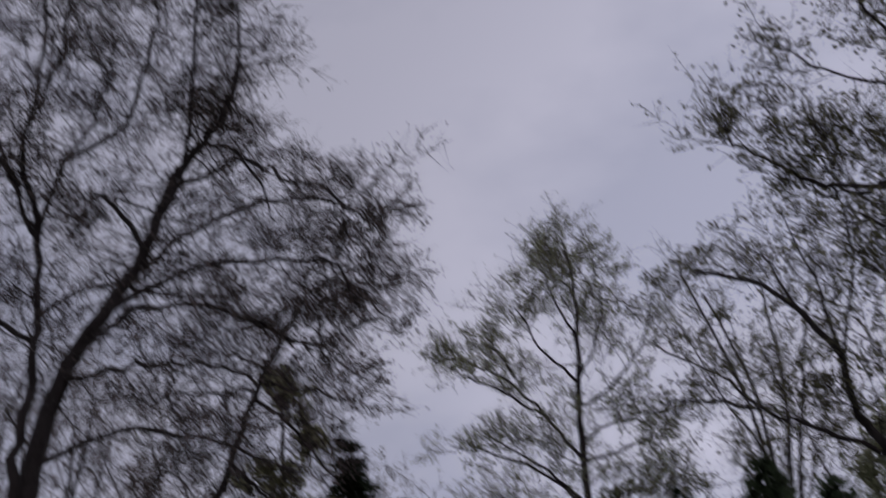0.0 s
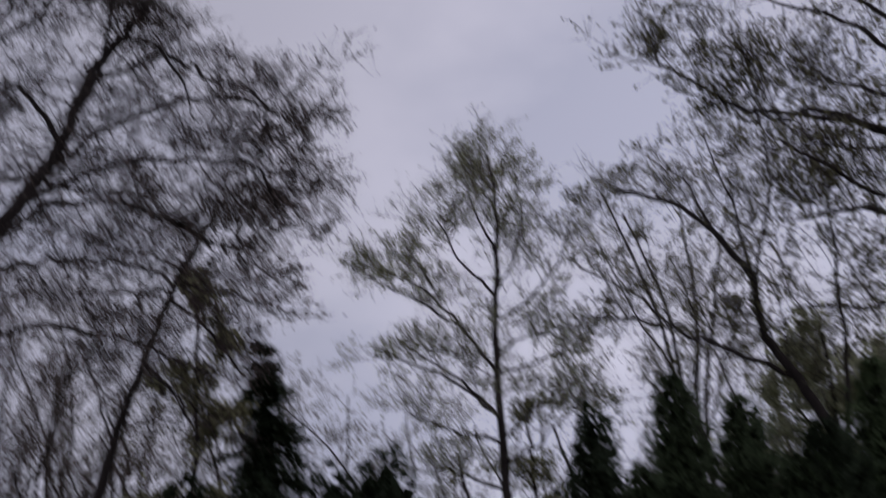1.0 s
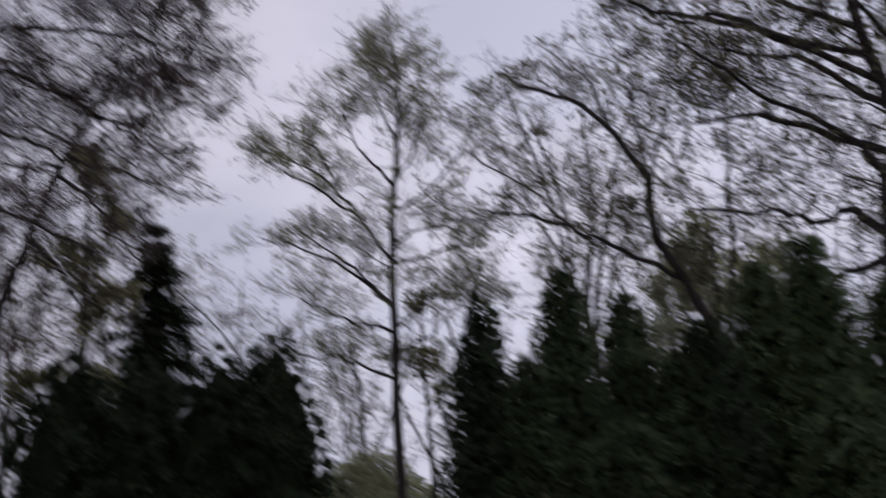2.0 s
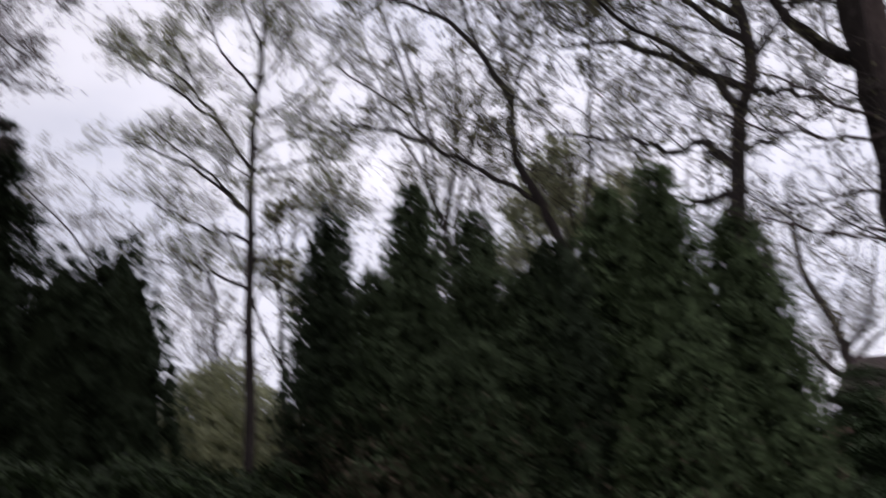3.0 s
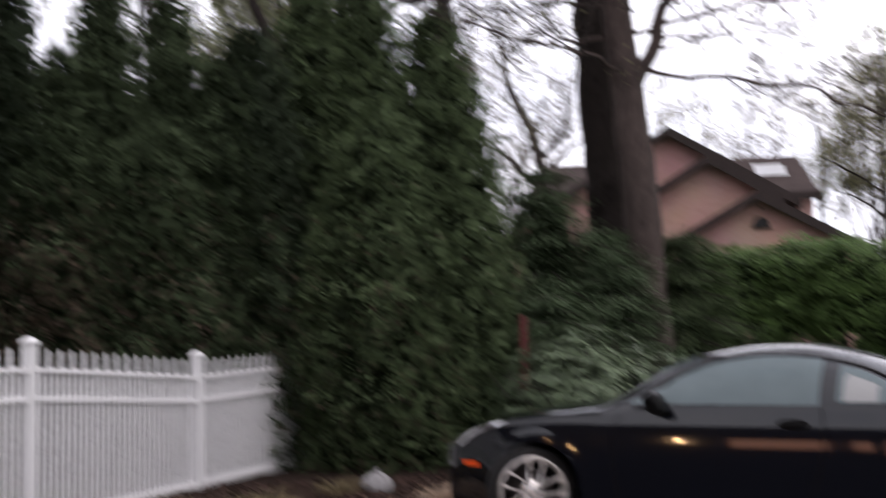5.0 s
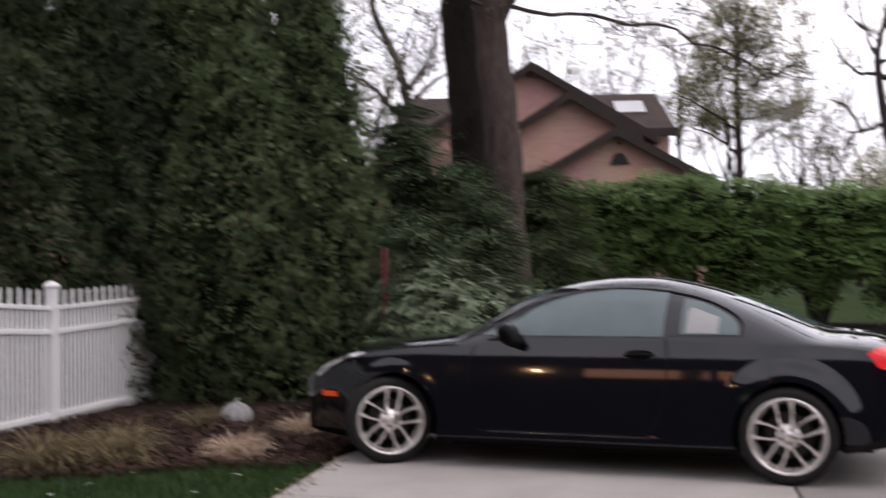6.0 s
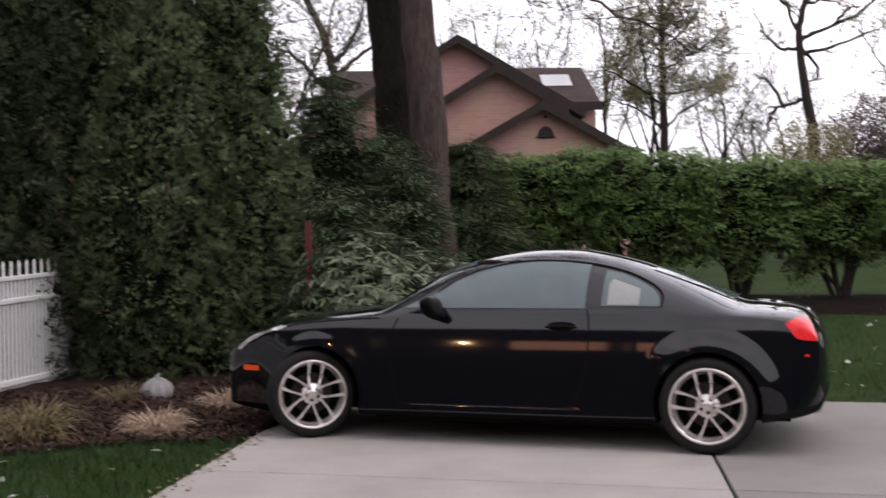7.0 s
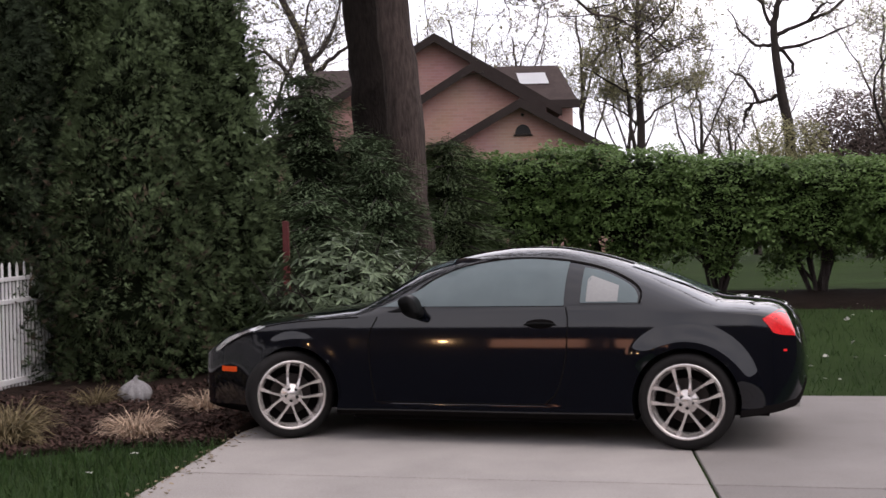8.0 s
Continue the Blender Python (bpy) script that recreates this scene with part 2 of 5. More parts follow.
SPRIG = ([(0, 0, 0), (0.1, 0.45, -0.02), (0, 1, -0.14), (-0.1, 0.45, -0.02)], [(0, 1, 2), (0, 2, 3)])
BLADE = ([(-0.012, 0, 0), (0.012, 0, 0), (0.01, 0.55, 0.12), (-0.01, 0.55, 0.12), (0, 1, 0.42)], [(0, 1, 2), (0, 2, 3), (3, 2, 4)])


def smooth_step(a):
    a = min(1.0, max(0.0, a))
    return a * a * (3 - 2 * a)


def ground_z(x, y):
    """The lawn: level by the drive, rising gently towards the hedge."""
    return 0.5 * smooth_step((y - 3.4) / 9.0) * smooth_step((x + 7) / 4) - 0.02 + 0.10 * smooth_step((-1.0 - y) / 3) * smooth_step((-3.5 - x) / 2)


# ---- trees ----
class Wood:
    def __init__(self):
        self.verts, self.faces = [], []

    def tube(self, pts, radii, sides):
        base = len(self.verts)
        for i, p in enumerate(pts):
            d = (pts[min(i + 1, len(pts) - 1)] - pts[max(i - 1, 0)]).normalized()
            u = d.cross(Vector((0.3, 0.9, 0.31))).normalized()
            v = d.cross(u)
            for k in range(sides):
                a = 2 * math.pi * k / sides
                self.verts.append(p + (u * math.cos(a) + v * math.sin(a)) * radii[i])
        for i in range(len(pts) - 1):
            for k in range(sides):
                a, b = base + i * sides + k, base + i * sides + (k + 1) % sides
                self.faces.append((a, b, b + sides, a + sides))


def spline(points, n):
    """n + 1 points along a smooth line through the given ones."""
    pts = [points[0] * 2 - points[1], *points, points[-1] * 2 - points[-2]]
    out = []
    for i in range(n + 1):
        s = i / n * (len(points) - 1)
        k = min(int(s), len(points) - 2)
        f = s - k
        a, b, c, d = pts[k : k + 4]
        out.append(0.5 * ((2 * b) + (c - a) * f + (2 * a - 5 * b + 4 * c - d) * f * f + (3 * b - a - 3 * c + d) * f * f * f))
    return out


def tree(name, x, y, rz, trunk, limbs, r, label, seed, leaf=M_BUD, leaf_size=0.09, twigs=9, leaves=5, spread=1.0, droop=0.0, bark=M_BARK_DARK, depth=2.0, reach=1.6, slim=0.0, twig=None):
    """A tree whose trunk and main limbs run through (across, up) places, seen square to rz; smaller limbs, twigs and leaves grow from them."""
    rnd, rng = random.Random(seed), np.random.default_rng(seed)
    root = empty(name, pose(x, y, ground_z(x, y) - 0.05, 0, 0, rz), label, "tree", "trees")
    big, fine, tips = Wood(), Wood(), []

    def sprout(p, d, length, radius, level):
        n = (4, 3, 1)[level]
        pts, q, dd = [p], p.copy(), d.normalized()
        for i in range(n):
            dd = (dd + Vector((rnd.gauss(0, 0.22), rnd.gauss(0, 0.22), rnd.gauss(0.06 - droop * (i / n), 0.18)))).normalized()
            q = q + dd * (length / n)
            pts.append(q.copy())
        if level == 2:
            u = dd.cross(Vector((0.3, 0.9, 0.31))).normalized() * max(0.0075, radius)
            v, base = dd.cross(u), len(fine.verts)
            fine.verts += [p + u, p - u * 0.5 + v * 0.87, p - u * 0.5 - v * 0.87, pts[-1]]
            fine.faces += [(base, base + 1, base + 3), (base + 1, base + 2, base + 3), (base + 2, base, base + 3)]
        else:
            fine.tube(pts, [max(0.0035, radius * (1 - 0.8 * i / n)) for i in range(n + 1)], 3)
        if level < 2:
            for i in range(twigs):
                k = rnd.uniform(0.25, 1.0) * n
                a = pts[min(int(k), n - 1)].lerp(pts[min(int(k) + 1, n)], k % 1)
                side = Vector((rnd.gauss(0, 1), rnd.gauss(0, 1), rnd.gauss(0.25 - droop, 0.7)))
                sprout(a, dd * 0.7 + side.normalized(), length * (rnd.uniform(0.45, 0.8) if level == 0 else rnd.uniform(0.35, 0.65)), radius * 0.5, level + 1)
        if level >= 1:
            for i in range(leaves if level == 2 else leaves // 2):
                k = rnd.uniform(0.3, 1.0) * n
                a = pts[min(int(k), n - 1)].lerp(pts[min(int(k) + 1, n)], k % 1)
                tips.append(a + Vector((rnd.gauss(0, 0.04), rnd.gauss(0, 0.04), rnd.gauss(-0.02, 0.04))))

    path = [Vector((px, 0, pz)) for px, pz in [(trunk[0][0], 0.0), *trunk]]
    n = 8 + 3 * len(path)
    pts = spline(path, n)
    for i, p in enumerate(pts[1:-1]):
        p.x += rnd.gauss(0, 0.02)
        p.y += rnd.gauss(0, 0.03)
    top = pts[-1].z
    flare = [r * (1 + 0.55 * math.exp(-p.z / 0.35)) * (1 - 0.82 * (p.z / top) ** 1.15) + 0.012 for p in pts]
    big.tube(pts, flare, 14)
    rad_at = lambda z: r * (1 - 0.82 * min(1, z / top) ** 1.15)  # noqa: E731
    lines = [([p for p in pts if p.z > top * 0.55], rad_at(top * 0.55))]
    for limb_no, limb in enumerate(limbs):
        way = 1 if rnd.random() < 0.5 else -1
        k = len(limb) - 1
        lp = [Vector((lx, way * depth * (i / k) ** 1.3 * rnd.uniform(0.3, 1), lz)) for i, (lx, lz) in enumerate(limb)]
        near = min(pts, key=lambda p: (p - lp[0]).length)
        lp[0] = lp[0].lerp(near, 0.8) if (lp[0] - near).length < 0.6 else lp[0]
        sp = spline(lp, 4 * k + 2)
        for p in sp[1:]:
            p += Vector((rnd.gauss(0, 0.03), rnd.gauss(0, 0.05), rnd.gauss(0, 0.03)))
        r0 = min(rad_at(lp[0].z) * 0.6, r * (0.42 if slim == 0 or limb_no == 0 else slim))
        big.tube(sp, [r0 * (1 - 0.8 * i / (len(sp) - 1)) + 0.008 for i in range(len(sp))], 8)
        lines.append((sp, r0))
    for line, r0 in lines:
        total = sum((b - a).length for a, b in zip(line, line[1:]))
        for i in range(max(3, int(total * 2.4 * spread))):
            f = rnd.uniform(0.15 if line is not lines[0][0] else 0.0, 1.0) ** 0.8
            k = f * (len(line) - 1)
            a = line[min(int(k), len(line) - 2)].lerp(line[min(int(k) + 1, len(line) - 1)], k % 1)
            way = (line[-1] - line[0]).normalized()
            side = Vector((rnd.gauss(0, 1), rnd.gauss(0, 1), rnd.gauss(0.3 - droop, 0.6))).normalized()
            sprout(a, way * 0.5 + side, reach * rnd.uniform(0.5, 1.1) * (1.15 - 0.5 * f), max(0.012, r0 * 0.28 * (1 - 0.6 * f)), 0)
    mesh_ob("trunk", big.verts, big.faces, bark, root, smooth=True)
    tagged(mesh_ob("twig_growth", fine.verts, fine.faces, twig or M_TWIG, root), kind="stuff")
    if tips and leaf:
        tp = np.array([tuple(t) for t in tips])
        tagged(scatter_mesh("crown", *LEAF, tp, random_turns(rng, len(tp), leaf_size, 0.5), leaf, root), kind="stuff")
    return root


def lumpy_core(rng, profile, rings, sides, rough):
    """A closed, uneven body round the z axis: profile(f) gives (radius, z) for f from 0 to 1."""
    verts, faces = [], []
    ph = rng.uniform(0, 6.28, 6)
    for i in range(rings + 1):
        rr, z = profile(i / rings)
        for k in range(sides):
            a = 2 * math.pi * k / sides
            w = 1 + rough * (math.sin(2 * a + ph[0] + z) + math.sin(3 * a + ph[1] - 1.7 * z) * 0.7 + math.sin(5 * a + ph[2] + 3.1 * z) * 0.5)
            verts.append((rr * w * math.cos(a), rr * w * math.sin(a), z))
    for i in range(rings):
        for k in range(sides):
            a, b = i * sides + k, i * sides + (k + 1) % sides
            faces.append((a, b, b + sides, a + sides))
    faces.append(tuple(range(rings * sides, rings * sides + sides)))
    faces.append(tuple(reversed(range(sides))))
    return verts, faces, ph


def evergreen(name, x, y, height, radius, seed, label, count, size, mat=M_ARB, shoulder=0.3, blunt=0.06, brown=0.0):
    """A dense upright evergreen: a near-black body for the shade inside, a short trunk and thousands of flat upright
    sprays.
    """
    rng = np.random.default_rng(seed)
    root = empty(name, pose(x, y, ground_z(x, y), 0, 0, seed * 57 % 360), label, "evergreen", "evergreens")

    def profile(f):
        z = 0.08 + f * (height - 0.08)
        low = min(1.0, 0.84 + f / shoulder * 0.16)
        rr = radius * low * (1 - max(0, f - shoulder) / (1 - shoulder)) ** 0.74 * (1 - blunt) + radius * blunt * (1 - f ** 6)
        return rr, z

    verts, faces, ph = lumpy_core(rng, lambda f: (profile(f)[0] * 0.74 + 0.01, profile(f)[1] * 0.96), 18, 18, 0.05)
    mesh_ob("inner_foliage", verts, faces, M_INNER_SHADE, root)
    trunk = Wood()
    trunk.tube([Vector((0, 0, -0.1)), Vector((0.02, 0, 0.4)), Vector((0, 0.02, height * 0.7))], [0.09, 0.07, 0.02], 8)
    mesh_ob("trunk", trunk.verts, trunk.faces, M_BARK_DARK, root)
    clumps = max(60, count // 44)
    per = count // clumps
    cf = 1 - ((np.arange(clumps) + rng.uniform(0, 1, clumps)) / clumps) ** 0.72
    ca = (np.arange(clumps) * 2.39996 + rng.normal(0, 0.22, clumps)) % (2 * np.pi)
    cr = np.array([profile(v)[0] for v in cf])
    cz = np.array([profile(v)[1] for v in cf])
    w = 1 + 0.05 * (np.sin(2 * ca + ph[0] + cz) + 0.7 * np.sin(3 * ca + ph[1] - 1.7 * cz) + 0.5 * np.sin(5 * ca + ph[2] + 3.1 * cz))
    cr = cr * w * rng.uniform(0.82, 1.05, clumps) + np.minimum(0.16, rng.exponential(0.05, clumps))
    centre = np.stack([cr * np.cos(ca), cr * np.sin(ca), cz], 1)
    count = clumps * per
    own = np.repeat(np.arange(clumps), per)
    out = np.stack([np.cos(ca), np.sin(ca), 0 * ca], 1)
    grow = out * 0.8 + (0, 0, 0.35) + rng.normal(0, 0.35, (clumps, 3))
    grow /= np.linalg.norm(grow, axis=1)[:, None]
    flat = np.cross(grow, rng.normal(0, 0.5, (clumps, 3)) + (0, 0, 1.0))
    flat /= np.linalg.norm(flat, axis=1)[:, None]
    flat = flat * rng.uniform(0.3, 1, clumps)[:, None] + np.cross(grow, flat) * rng.normal(0, 0.6, clumps)[:, None] + out * 0.35
    flat /= np.linalg.norm(flat, axis=1)[:, None]
    side = np.cross(grow, flat)
    side /= np.linalg.norm(side, axis=1)[:, None]
    wide = np.clip(cr / (0.5 * radius) + 0.35, 0.4, 1.15) * np.clip(rng.lognormal(0, 0.3, clumps), 0.55, 1.5) * (size / 0.088) * 0.15
    u, v = rng.uniform(-0.75, 1.0, count), rng.normal(0, 0.55, count)
    p = centre[own] + grow[own] * (u * wide[own])[:, None] + side[own] * (v * wide[own])[:, None] + flat[own] * (rng.normal(0, 0.16, count) * wide[own])[:, None]
    p[:, 2] -= 0.25 * wide[own] * (u + 0.4) ** 2
    z = p[:, 2]
    turns = facing_turns(rng, flat[own] + (0, 0, 0.25), grow[own] + side[own] * (v * 0.9)[:, None] + (0, 0, -0.15), size * 0.95, 0.4, 0.28)
    # near-black tufts behind the sprays paint the gaps as shaded
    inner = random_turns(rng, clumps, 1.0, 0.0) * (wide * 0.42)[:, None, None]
    tagged(scatter_mesh("inner_sprays", *TUFT, centre - out * 0.05, inner, M_INNER_SHADE, root), kind="stuff")
    spin = radians(seed * 57 % 360)
    behind = np.sin(ca + spin)[own] > 0.45
    kept = ~behind | (rng.uniform(0, 1, count) < 0.35)
    p, turns, z, count = p[kept], turns[kept], z[kept], int(kept.sum())
    dead = (rng.uniform(0, 1, count) < brown * np.clip(2.4 - z / 1.4, 0, 1)) if brown else np.zeros(count, bool)
    tagged(scatter_mesh("foliage", *SPRAY, p[~dead], turns[~dead], mat, root), kind="stuff")
    if dead.any():
        tagged(scatter_mesh("dead_foliage", *SPRAY, p[dead], turns[dead], M_ARB_BROWN, root), "dry brown dead sprays", kind="stuff")
    return root


def spruce(name, x, y, height, radius, seed, label, tiers=16, needle=0.095, more=1.0, full=0.85, mat=M_SPRUCE, shape=SPRAY, loose=0.45):
    """A conifer with drooping whorls of needled boughs."""
    rnd, rng = random.Random(seed), np.random.default_rng(seed)
    root = empty(name, pose(x, y, ground_z(x, y)), label, "conifer", "evergreens")
    wood = Wood()
    wood.tube([Vector((0, 0, -0.1)), Vector((0, 0.03, height * 0.5)), Vector((0, 0, height * 0.92))], [height * 0.014 + 0.03, height * 0.009, 0.01], 8)
    pts, outs = [], []
    for i in range(tiers):
        f = (i + rnd.uniform(0, 0.6)) / tiers
        z0 = 0.25 + f * (height - 0.3)
        length = radius * (1 - f) ** full + 0.08
        for k in range(9):
            a = rnd.uniform(0, 6.28)
            ll = length * rnd.uniform(0.55, 1.3)
            path = [Vector((math.cos(a) * ll * s, math.sin(a) * ll * s, z0 + ll * (0.1 * s - 0.42 * s * s + 0.12 * s ** 3))) for s in (0, 0.35, 0.7, 1.0)]
            wood.tube(path, [0.022, 0.016, 0.01, 0.004], 4)
            for j in range(int((45 + 150 * ll) * more)):
                s = rnd.uniform(0.1, 1.0)
                b = path[min(int(s * 3), 2)].lerp(path[min(int(s * 3) + 1, 3)], s * 3 % 1)
                pts.append(b + Vector((rnd.gauss(0, 0.07 + 0.05 * ll), rnd.gauss(0, 0.07 + 0.05 * ll), rnd.gauss(-0.05, 0.05))))
                outs.append((math.cos(a), math.sin(a), -0.3))
    for j in range(70):
        pts.append(Vector((rnd.gauss(0, 0.05), rnd.gauss(0, 0.05), height * rnd.uniform(0.86, 0.99))))
        outs.append((rnd.gauss(0, 0.5), rnd.gauss(0, 0.5), 0.7))
    mesh_ob("trunk", wood.verts, wood.faces, M_BARK_DARK, root)
    # near-black core blocks the view through and stands for shade between boughs
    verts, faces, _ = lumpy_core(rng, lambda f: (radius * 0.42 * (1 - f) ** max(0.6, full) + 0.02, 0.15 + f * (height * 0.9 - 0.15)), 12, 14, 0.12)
    mesh_ob("inner_foliage", verts, faces, M_INNER_SHADE, root)
    p, o = np.array([tuple(v) for v in pts]), np.array(outs)
    up = np.tile((0.0, 0.0, 1.0), (len(p), 1))
    tagged(scatter_mesh("needles", *shape, p, facing_turns(rng, up, o, needle, 0.4, loose), mat, root), kind="stuff")
    return root


# ---- ground, drive and bed ----
def make_ground():
    xs = sorted({round(v, 3) for v in (*np.linspace(-14, 12, 105), *np.linspace(-60, 60, 41), -400, -1500, 400, 1500)})
    ys = sorted({round(v, 3) for v in (*np.linspace(-12, 16, 113), *np.linspace(-40, 80, 41), -400, -1500, 400, 1500)})
    verts = [(x, y, ground_z(x, y) + (0.012 * noise.noise(Vector((x * 1.3, y * 1.3, 0))) if abs(x) < 60 else 0)) for y in ys for x in xs]
    nx = len(xs)
    faces = [(j * nx + i, j * nx + i + 1, (j + 1) * nx + i + 1, (j + 1) * nx + i) for j in range(len(ys) - 1) for i in range(nx - 1)]
    return tagged(mesh_ob("ground", verts, faces, M_LAWN, smooth=True), "green mown lawn rising gently to the hedge", "lawn", kind="structure")


def drive_left(y):
    """The drive's edge on the bed's side."""
    return -1.72 - 0.14 * (y + 1.5)


BED_EDGE = [(-5.6, -2.3), (-4.3, -1.5), (-3.26, -0.85), (-2.7, -0.34), (-2.05, -0.14), (-1.93, 0.0)]


def bed_front(x):
    for (x0, y0), (x1, y1) in zip(BED_EDGE, BED_EDGE[1:]):
        if x0 <= x <= x1:
            return y0 + (y1 - y0) * (x - x0) / (x1 - x0)
    return -2.3 if x < BED_EDGE[0][0] else 0.0


def make_bed():
    """Dark mulch under the evergreens, with loose chips on it."""
    rng = np.random.default_rng(5)
    xs, rows = np.linspace(-6.4, -1.2, 60), 40
    verts, faces = [], []
    for x in xs:
        y0, y1 = bed_front(x) if x < -1.93 else 2.75, 5.5
        for j in range(rows + 1):
            y = y0 + (y1 - y0) * (j / rows) ** 1.6
            edge = smooth_step(j / 3)
            verts.append((x, y, ground_z(x, y) - 0.012 + 0.05 * edge + 0.03 * edge * noise.noise(Vector((x * 2, y * 2, 3)))))
    for i in range(len(xs) - 1):
        for j in range(rows):
            a = i * (rows + 1) + j
            faces.append((a, a + rows + 1, a + rows + 2, a + 1))
    bed = tagged(mesh_ob("mulch_bed", verts, faces, M_MULCH, smooth=True), "dark brown bark mulch bed along the drive", "flower bed", kind="structure")
    n = 20000
    x = rng.uniform(-6.3, -1.6, n)
    y = np.array([bed_front(min(v, -1.93)) for v in x]) + rng.uniform(0.0, 1, n) ** 1.5 * 4.4
    keep = x < np.array([drive_left(v) for v in y]) - 0.02
    p = np.array([(a, b, ground_z(a, b) + 0.045) for a, b in zip(x[keep], y[keep])])
    p[:, 2] += rng.uniform(-0.01, 0.02, len(p))
    up = np.tile((0.0, 0.0, 1.0), (len(p), 1))
    chips = scatter_mesh("mulch_chips", [(-0.25, 0, 0), (0.25, 0, 0.04), (0.2, 1, 0), (-0.2, 0.9, 0.08)], [(0, 1, 2), (0, 2, 3)], p, facing_turns(rng, up, rng.normal(size=(len(p), 3)), 0.033, 0.6, 0.4), M_CHIP, bed)
    tagged(chips, kind="stuff")


def slab_mesh(corners, thick=0.11, bevel=0.005):
    bm = bmesh.new()
    low = [bm.verts.new((x, y, -thick)) for x, y in corners]
    mid = [bm.verts.new((x, y, -bevel)) for x, y in corners]
    cx, cy = sum(c[0] for c in corners) / len(corners), sum(c[1] for c in corners) / len(corners)
    top = [bm.verts.new((x + (bevel if x < cx else -bevel), y + (bevel if y < cy else -bevel), 0)) for x, y in corners]
    k = len(corners)
    for a, b in ((low, mid), (mid, top)):
        for i in range(k):
            bm.faces.new((a[i], a[(i + 1) % k], b[(i + 1) % k], b[i]))
    bm.faces.new(top)
    return bm


def make_drive():
    root = tagged(mesh_ob("driveway", [(-1.5, -14, -0.03), (9.7, -14, -0.03), (9.7, 2.7, -0.03), (-2.2, 2.7, -0.03)], [(0, 1, 2, 3)], M_GROUT), "pale concrete slab driveway with dark joints", "driveway", kind="structure")
    rows = [(-13.5, -10.7), (-10.7, -7.5), (-7.5, -4.35), (-4.35, -1.2), (-1.2, 2.8)]
    skew = lambda x, y: x - 0.13 * (y + 0.03)  # noqa: E731
    for y0, y1 in rows:
        for c in range(3):
            x0, x1 = (1.46, 4.76, 8.06)[c] - 3.3, (1.46, 4.76, 8.06)[c]
            left = (lambda y: drive_left(y)) if c == 0 else (lambda y: skew(x0, y) + 0.012)
            g = 0.013
            # columns right of the first joint take the darker concrete
            part("slab", slab_mesh([(left(y0 + g), y0 + g), (skew(x1, y0 + g) - 0.011, y0 + g), (skew(x1, y1 - g) - 0.011, y1 - g), (left(y1 - g), y1 - g)]), M_CONCRETE if c == 0 else M_CONCRETE_DARKER, root).location.z = 0.0


def make_grass():
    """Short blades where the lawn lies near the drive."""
    rng = np.random.default_rng(8)
    n = 30000
    x, y = rng.uniform(-7.0, -1.3, n), rng.uniform(-4.2, 0.0, n)
    front = np.array([bed_front(min(v, -1.93)) for v in x])
    keep = (y < front + 0.03) & (x < np.array([drive_left(v) for v in y]) + 0.02)
    x2, y2 = rng.uniform(0.5, 9, 12000), rng.uniform(2.8, 9.3, 12000)
    x, y = np.r_[x[keep], x2], np.r_[y[keep], y2]
    p = np.array([(a, b, ground_z(a, b) - 0.005) for a, b in zip(x, y)])
    up = np.tile((0.0, 0.0, 1.0), (len(p), 1))
    side = rng.normal(size=(len(p), 3)) * (1, 1, 0)
    turns = facing_turns(rng, side, up, 0.075, 0.5, 0.35)
    turns[:, :, 0] *= 2.8
    tagged(scatter_mesh("grass", *BLADE, p, turns, M_GRASS), "short green lawn grass blades", "grass", kind="stuff")
    m = 80
    xs, ys = np.r_[rng.uniform(-6, -1.9, 40), rng.uniform(1.8, 8, m)], np.r_[rng.uniform(-3.5, -0.4, 40), rng.uniform(3, 10, m)]
    p = np.array([(a, b, ground_z(a, b) + 0.03) for a, b in zip(xs, ys)])
    up = np.tile((0.0, 0.0, 1.0), (len(p), 1))
    tagged(scatter_mesh("fallen_petals", *LEAF, p, facing_turns(rng, up, rng.normal(size=(len(p), 3)), 0.075, 0.5, 0.3), M_PETAL), "pale fallen petals scattered on the lawn", "petals", kind="stuff")


def make_litter():
    """Dry scraps of leaf along the drive's edge."""
    rng = np.random.default_rng(21)
    n = 260
    y = rng.uniform(-5.0, 0.4, n)
    x = np.array([drive_left(v) for v in y]) + np.abs(rng.normal(0, 0.1, n)) - 0.03
    p = np.stack([x, y, np.full(n, 0.008)], 1)
    up = np.tile((0.0, 0.0, 1.0), (n, 1))
    tagged(scatter_mesh("leaf_litter", *LEAF, p, facing_turns(rng, up, rng.normal(size=(n, 3)), 0.035, 0.6, 0.25), M_LITTER), "dry brown leaf scraps along the drive's edge", "leaf litter", kind="stuff")


def make_hedge_bed():
    """A mulch strip under the hedge, coloured near-black for the hedge's shade."""
    xs, rows = np.linspace(-3.2, 11, 60), 14
    verts, faces = [], []
    for x in xs:
        y0, y1 = 9.2 + 0.25 * math.sin(x * 0.9), 12.5
        for j in range(rows + 1):
            y = y0 + (y1 - y0) * j / rows
            verts.append((x, y, ground_z(x, y) - 0.012 + 0.05 * smooth_step(j / 2) * smooth_step((rows - j) / 2) + 0.02 * noise.noise(Vector((x * 3, y * 3, 1)))))
    for i in range(len(xs) - 1):
        for j in range(rows):
            a = i * (rows + 1) + j
            faces.append((a, a + rows + 1, a + rows + 2, a + 1))
    tagged(mesh_ob("hedge_bed", verts, faces, M_MULCH_SHADE, smooth=True), "mulch strip under the hedge, shade put into its colour", "flower bed", kind="structure")


make_ground()
make_bed()
make_hedge_bed()
make_litter()
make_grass()


